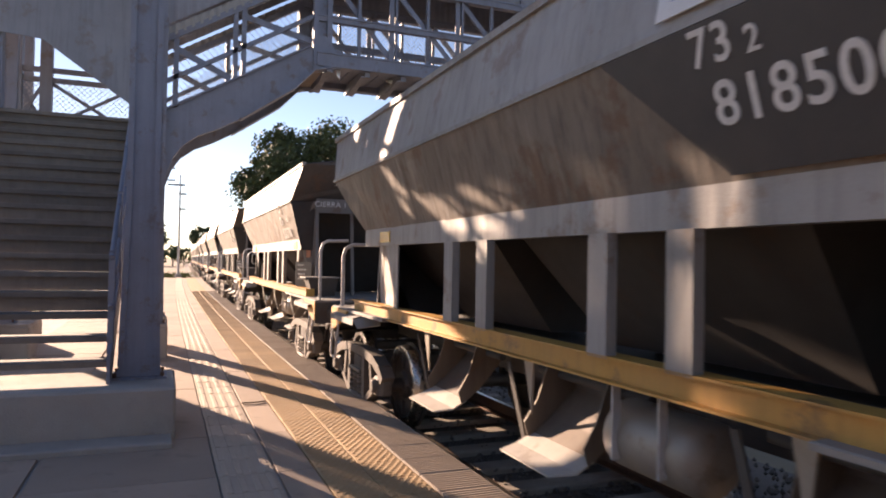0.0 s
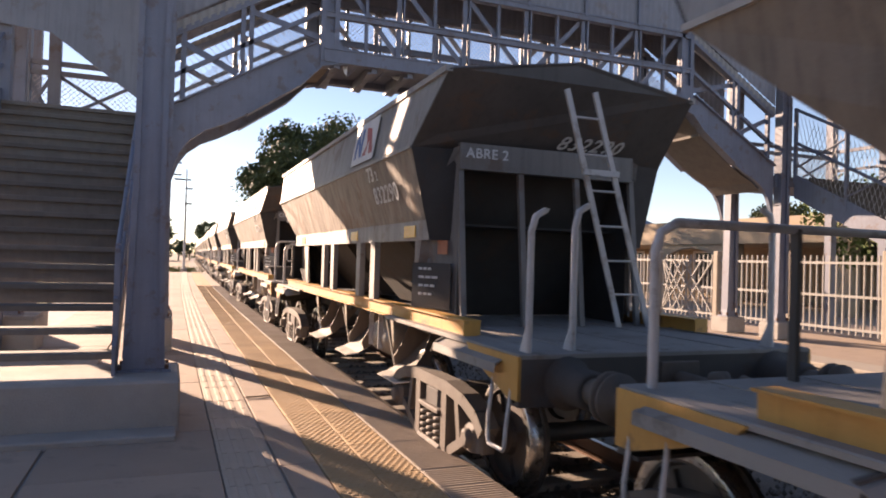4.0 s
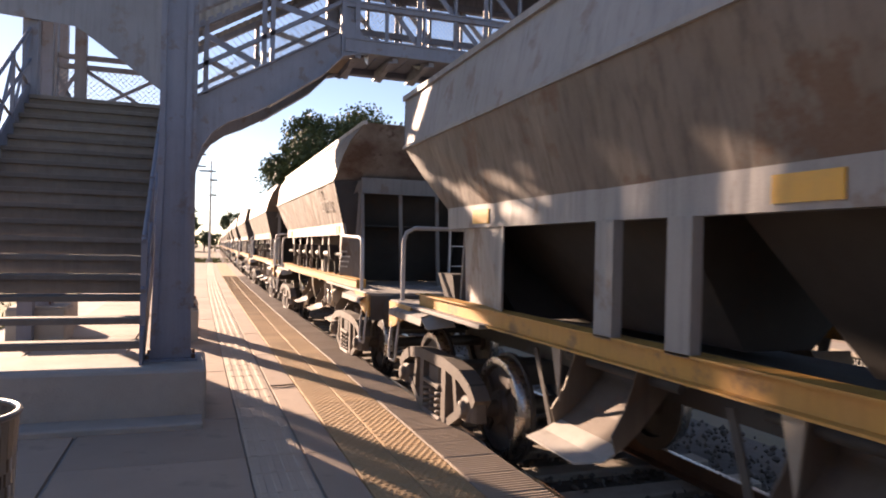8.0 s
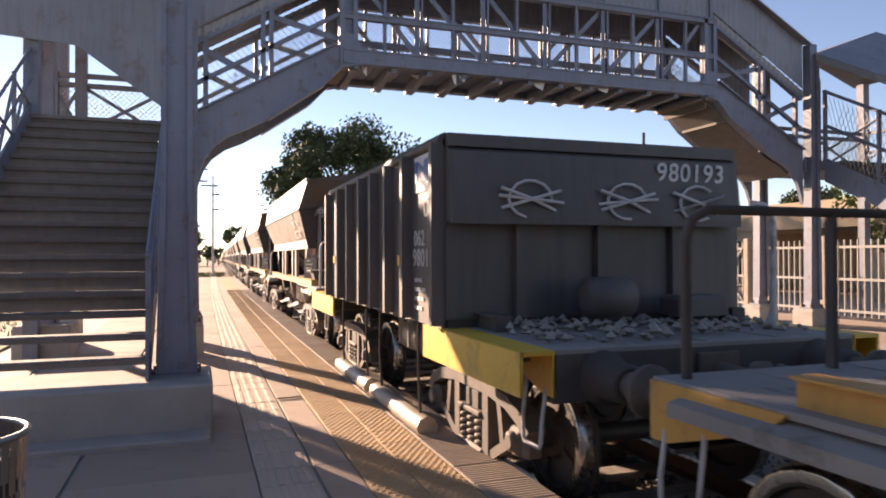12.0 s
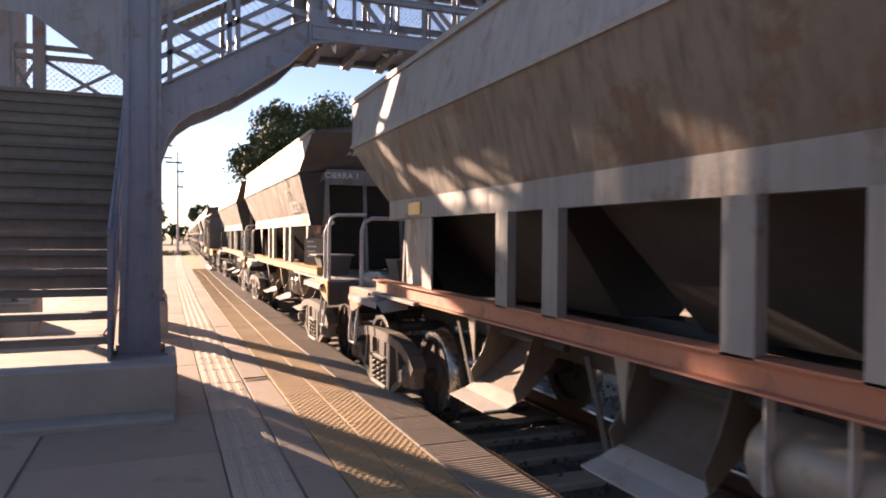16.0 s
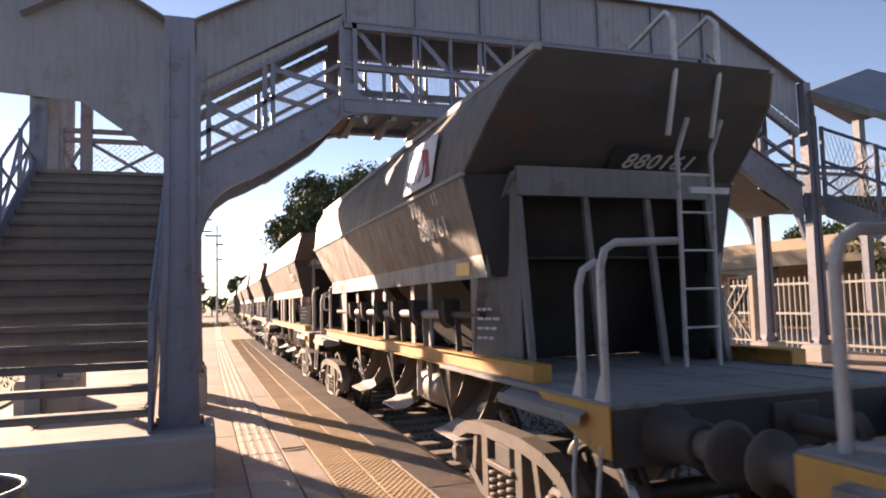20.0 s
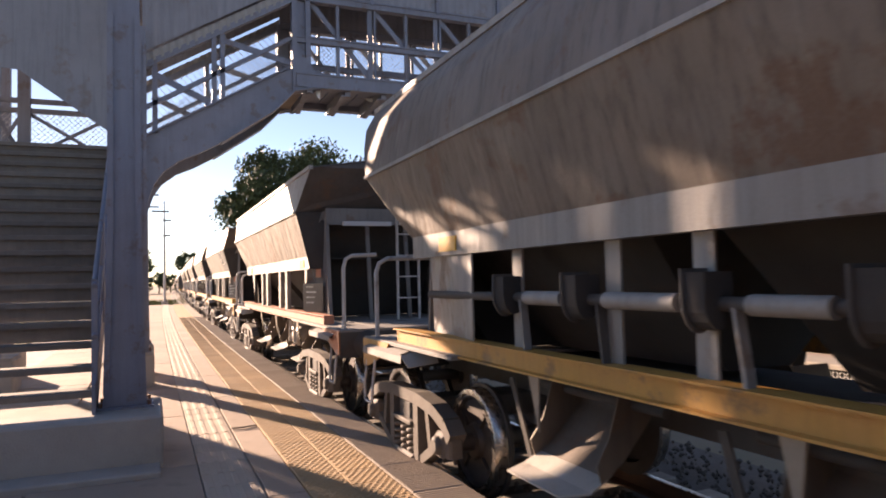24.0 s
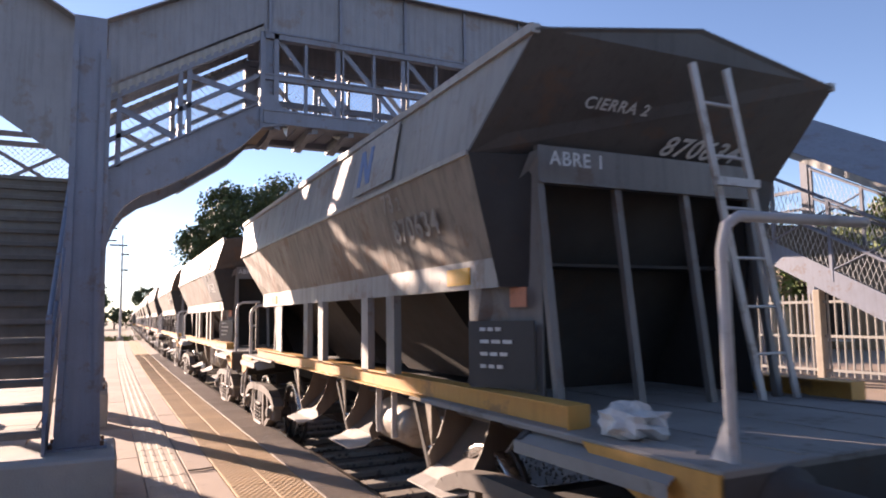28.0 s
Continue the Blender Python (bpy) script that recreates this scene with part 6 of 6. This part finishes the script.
tree("broad_tree", 9.0, 46, -0.5, 11.3, 4.9, "broad dark green tree with a rounded crown behind the train", "leaf", 30000, 3, 0.64, 0.68, 0.15)
tree("small_tree", -1.6, 75, -0.5, 6.6, 1.9, "small dark tree beyond the platform end", "leaf", 2500, 5, 0.62, 0.9, 0.16)
tree("sparse_tree", 20.5, 50, -0.5, 12.0, 4.2, "sparse leafy tree with bare limbs behind the gardens", "leaf", 2600, 23, 0.66, 0.7, 0.17)
tree("small_tree", 5.4, 110, -0.5, 7.6, 1.8, "small dark tree beside the far track", "leaf", 2500, 8, 0.68, 0.8, 0.2)
tree("citrus_tree", 22.6, 16.5, -0.2, 5.5, 2.15, "bright green citrus tree behind the fence", "leaf2", 6500, 11, 0.62, 0.85, 0.10)
tree("citrus_tree", 19.7, 11.0, -0.2, 5.6, 2.0, "bright green citrus tree behind the fence", "leaf2", 6000, 14, 0.62, 0.9, 0.10)
tree("street_tree", 64, 58, -0.5, 10.8, 3.6, "distant green street tree", "leaf", 4000, 17, 0.62, 0.8, 0.24)
for i in range(16):
    rnd = random.Random(40 + i)
    tree("hedge_tree", -30 + i * 3.2 + rnd.uniform(-1, 1), 190 + rnd.uniform(-15, 15), -0.6, rnd.uniform(3.5, 7.5), rnd.uniform(2.0, 3.2), "distant dark tree on the horizon", "leaf", 500, 60 + i, 0.55, 0.8, 0.4)

# signal mast at the platform's end
sm = thing("signal_mast", "tall thin signal mast with cross arms at the platform end", "signal mast", at=pose(1.05, 58.5, 0))
part("mast", Geo().tube([(0, 0, 0), (0, 0, 4), (0, 0, 8.1)], [0.10, 0.08, 0.05], 8), "rung", sm)
for z, a, b in ((7.3, -0.9, 0.35), (6.6, -0.1, 0.5), (5.4, -0.1, 0.45)):
    part("arm", Geo().box(a, b, -0.03, 0.03, z - 0.08, z + 0.05), "dark", sm)
part("foot_block", Geo().chbox(-0.25, 0.25, -0.25, 0.25, -0.03, 0.25, 0.03), "concrete", sm)
sp = thing("telegraph_pole", "thin wooden telegraph pole with cross arms", "pole", at=pose(-0.2, 62, -0.6))
part("pole", Geo().tube([(0, 0, 0), (0, 0, 9.9)], [0.11, 0.07], 8), "timber", sp)
for z in (9.6, 8.6):
    part("cross_arm", Geo().box(-0.7, 0.9, -0.05, 0.05, z - 0.06, z + 0.06), "timber", sp)

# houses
FROM_EYE[0] = True
h = thing("ochre_house", "long low ochre stucco building with an arched opening", "house")
g = Geo()
g.box(16.0, 16.3, 10.0, 22.5, -0.5, 2.55)
g.box(15.9, 16.5, 9.9, 22.6, 2.55, 2.72)
part("wall", g, "stucco", h)
part("parapet", Geo().box(15.95, 16.35, 9.9, 22.6, 2.72, 3.05), "stucco", h)
part("rear_wall", Geo().box(16.3, 24, 10.0, 22.5, -0.5, 2.9), "stucco", h)
g = Geo()
g.box(12.8, 16.0, 10.0, 22.5, 2.15, 2.5)
part("porch_roof", g, "stucco", h)
for y in (10.2, 13.3, 16.2, 19.2, 22.3):
    g = Geo()
    g.chbox(12.85, 13.15, y - 0.15, y + 0.15, 0.3, 2.15, 0.02)
    part("porch_pillar", g, "stucco", h)
g = Geo()
pts = [(14.75 - 1.3 * math.cos(a), 1.3 + 0.75 * math.sin(a)) for a in [i * math.pi / 10 for i in range(11)]] + [(16.06, 2.15), (13.44, 2.15)]
g.prism(pts, "x", 12.86, 13.0)
part("arch", g, "stucco", h, "shallow arch over the porch")
for y in (11.2, 17.6, 19.4, 21.2):
    wd = part("window", Geo().box(15.985, 16.0, y - 0.45, y + 0.45, 0.9, 2.0), "glass", h)
    g = Geo()
    g.box(15.94, 16.0, y - 0.52, y - 0.45, 0.83, 2.07).box(15.94, 16.0, y + 0.45, y + 0.52, 0.83, 2.07).box(15.94, 16.0, y - 0.45, y + 0.45, 2.0, 2.07).box(15.9, 16.0, y - 0.55, y + 0.55, 0.80, 0.86)
    part("frame", g, "white", wd)
h2 = thing("grey_roofed_house", "low house with a blue-grey hipped sheet roof", "house")
part("wall", Geo().box(14.0, 20.6, 24.0, 30.0, -0.5, 2.75), "stucco", h2)
a = [(13.7, 23.7, 2.75), (20.9, 23.7, 2.75), (20.9, 30.3, 2.75), (13.7, 30.3, 2.75), (15.6, 27, 4.2), (19.0, 27, 4.2)]
part("roof", Geo().add(a, [(0, 1, 5, 4), (1, 2, 5), (2, 3, 4, 5), (3, 0, 4), (3, 2, 1, 0)]), "zinc", h2)
for x in (15.5, 18.2):
    part("window", Geo().box(x - 0.4, x + 0.4, 23.97, 24.0, 0.9, 2.1), "glass", h2)
FROM_EYE[0] = False
tp = thing("lamp_post", "thin dark lamp post on the far platform", "lamp post", at=pose(13.8, 19.3, 0))
part("pole", Geo().tube([(0, 0, 0), (0, 0, 2.6), (0, 0, 5.6)], [0.08, 0.06, 0.05], 8), "dark", tp)
part("foot", Geo().chbox(-0.16, 0.16, -0.16, 0.16, 0, 0.2, 0.03), "dark", tp)

# waste bin beside the camera
b = thing("litter_bin", "perforated grey steel litter bin with a rolled rim", "bin", at=pose(-0.80, 2.75, 0.0))
g = Geo()
n, rows = 40, 18
for r in range(rows):
    for k in range(n):
        a0, a1 = (k + 0.04) * math.tau / n, (k + 0.96) * math.tau / n
        z0 = 0.10 + r * 0.047
        rad = 0.20 + 0.035 * (z0 / 0.9)
        if (r + k) % 2 == 0 and 1 < r < rows - 3:
            a0, a1 = (k + 0.36) * math.tau / n, (k + 0.64) * math.tau / n
        g.add([(rad * math.cos(a0), rad * math.sin(a0), z0), (rad * math.cos(a1), rad * math.sin(a1), z0), (rad * math.cos(a1), rad * math.sin(a1), z0 + 0.048), (rad * math.cos(a0), rad * math.sin(a0), z0 + 0.048)], [(0, 1, 2, 3)], True)
part("basket", g, "bin", b)
part("rim", Geo().tube([(0.235 * math.cos(a), 0.235 * math.sin(a), 0.95) for a in [i * math.tau / 32 for i in range(33)]], 0.012, 8, False), "bin", b, "bright rolled rim")
part("base", Geo().tube([(0, 0, 0.0), (0, 0, 0.10)], 0.2, 24), "dark", b)
part("liner", Geo().tube([(0, 0, 0.11), (0, 0, 0.88)], [0.185, 0.21], 24), "dark", b)

# ---- pieces of the platform and the track, last ----
rnd = random.Random(77)
# paving slabs
def slab_mesh(w, d):
    return Geo().chbox(0.004, w - 0.004, 0.004, d - 0.004, -0.03, 0.0, 0.004).mesh("slab", M["slab"])


SL = {}
for x0, w, d, ya, yb in ((0.80, 0.275, 1.2, -3.2, 57), (-0.85, 1.23, 1.2, -3.2, 57), (-2.1, 1.23, 1.2, -3.2, 30), (-3.35, 1.23, 1.2, -3.2, 12.3), (-4.6, 1.23, 1.2, 3.0, 12.3), (-5.85, 1.23, 1.2, 5.4, 12.3)):
    SL.setdefault((w, d), slab_mesh(w, d))
    n = int((yb - ya) / d)
    for i in range(n):
        y = ya + i * d
        part("slab", SL[(w, d)], "", platform, at=pose(x0 + bend(y), y, rnd.uniform(-0.002, 0.002), 0, 0, heading(y)))


def tile(kind):
    g = Geo()
    if kind == "guide":
        g.chbox(0.003, 0.397, 0.003, 0.397, -0.03, 0.0, 0.003)
        for i in range(4):
            x = 0.03 + i * 0.098
            g.chbox(x, x + 0.045, 0.012, 0.388, -0.004, 0.007, 0.004)
        return g.mesh("guide_tile", M["guide"])
    if kind == "warn":
        g.chbox(0.003, 0.332, 0.003, 0.397, -0.03, 0.0, 0.003)
        for k in range(8):
            for i in range(5):
                x, y = 0.018 + i * 0.062 + (0.031 if k % 2 else 0.0), 0.012 + k * 0.048
                if x + 0.034 < 0.332:
                    g.chbox(x, x + 0.034, y, y + 0.026, -0.004, 0.005, 0.005)
        return g.mesh("warning_tile", M["warn"])
    g.chbox(0.003, 0.427, 0.003, 0.397, -0.03, 0.0, 0.003)
    for k in range(9):
        y = 0.018 + k * 0.042
        g.chbox(0.012, 0.418, y, y + 0.022, -0.004, 0.006, 0.004)
    return g.mesh("edge_tile", M["edge"])


for kind, cols, w in (("guide", (0.385,), 0.4), ("warn", (1.08, 1.416), 0.335), ("edge", (1.757,), 0.43)):
    me = tile(kind)
    for x in cols:
        for i in range(-6, 82):
            y = 1.6 + i * 0.4
            part(me.name.split(".")[0], me, "", platform, at=pose(x + bend(y), y, rnd.uniform(-0.0015, 0.0015), 0, 0, heading(y)))
    g = Geo()
    for x in cols:
        for i in range(82, 141):
            y = 1.6 + i * 0.4
            g.box(x + bend(y), x + w + bend(y) - 0.006, y, y + 0.394, -0.03, 0.004)
    tagged(part("far_tiles", g, {"guide": "guide", "warn": "warn", "edge": "edge"}[kind], platform), kind="stuff")

# sleepers
me = Geo().chbox(-1.3, 1.3, -0.12, 0.12, -0.17, 0.0, 0.015).mesh("sleeper", M["sleeper"])
bed = bpy.data.objects["track_bed"]
for i in range(90):
    y = -4 + i * 0.62
    part("sleeper", me, "", bed, at=pose(XC + bend(y) + rnd.uniform(-0.03, 0.03), y, ZR - 0.16, 0, 0, heading(y) + rnd.uniform(-1, 1)))
g = Geo()
for i in range(90, 330):
    y = -4 + i * 0.62
    g.box(XC - 1.3 + bend(y), XC + 1.3 + bend(y), y - 0.12, y + 0.12, ZR - 0.33, ZR - 0.16)
tagged(part("far_sleepers", g, "sleeper", bed), kind="stuff")
# loose stones
g = Geo()
for i in range(9000):
    y = rnd.uniform(-1, 1) if i < 200 else 0.5 + 34 * rnd.random() ** 1.6
    x = rnd.uniform(2.0, 5.6)
    s = rnd.uniform(0.018, 0.042)
    z = -0.40 + rnd.uniform(0, 0.05)
    o = [(x + bend(y) + a * s * rnd.uniform(0.6, 1.2), y + b * s * rnd.uniform(0.6, 1.2), z + c * s * rnd.uniform(0.5, 1.0)) for a, b, c in ((1, 0, 0), (-1, 0, 0), (0, 1, 0), (0, -1, 0), (0, 0, 1), (0, 0, -1))]
    g.add(o, [(0, 2, 4), (2, 1, 4), (1, 3, 4), (3, 0, 4), (2, 0, 5), (1, 2, 5), (3, 1, 5), (0, 3, 5)])
tagged(part("ballast_stones", g, "grit", bed), kind="stuff")
# grass blades on the verge and by the far end
g = Geo()
for i in range(9000):
    if i % 2:
        x, y = rnd.uniform(-14, -3.25), rnd.uniform(12.4, 38)
    else:
        x, y = rnd.uniform(-8, 9), rnd.uniform(60, 95)
    z = 0.01 if i % 2 else -0.62
    hgt = rnd.uniform(0.06, 0.16) * (1 if i % 2 else 3)
    a = rnd.uniform(0, math.tau)
    dx, dy = 0.02 * math.cos(a) * (1 if i % 2 else 3), 0.02 * math.sin(a) * (1 if i % 2 else 3)
    g.add([(x - dx, y - dy, z), (x + dx, y + dy, z), (x + rnd.uniform(-0.05, 0.05), y + rnd.uniform(-0.05, 0.05), z + hgt)], [(0, 1, 2)])
tagged(part("verge_grass", g, "grass"), "dry green grass on the verge", "grass", kind="stuff")
# a dropped twig on the paving
tagged(part("twig", Geo().tube([(0.80, 7.72, 0.012), (0.93, 7.70, 0.016), (1.06, 7.76, 0.012)], 0.009, 6), "bark"), "short dark twig lying on the paving", "twig")


# ---- what moves ----
def motions():
    for s0, w in WAGONS:
        rows = []
        for t in [i * 2.0 for i in range(15)]:
            y = s0 + V_TRAIN * t
            rows.append((t, pose(XC + bend(y + 3), y, 0, 0, 0, heading(y + 3))))
        walk(w, rows)
    # the wheels roll: one turn is 2.64 m; wheelsets at the same place in their wagons share one action
    first = {}
    spin = -math.degrees(V_TRAIN / 0.42)
    for w in WHEELSETS:
        at = w.matrix_basis.translation.copy()
        key = round(at.y, 3)
        if key not in first:
            walk(w, [(k / 15, pose(at.x, at.y, at.z) @ pose(0, 0, 0, spin * k / 15)) for k in range(421)])
            first[key] = w
        else:
            src = first[key].animation_data
            w.rotation_mode = "QUATERNION"
            w.animation_data_create()
            w.animation_data.action = src.action
            w.animation_data.action_slot = src.action_slot


motions()
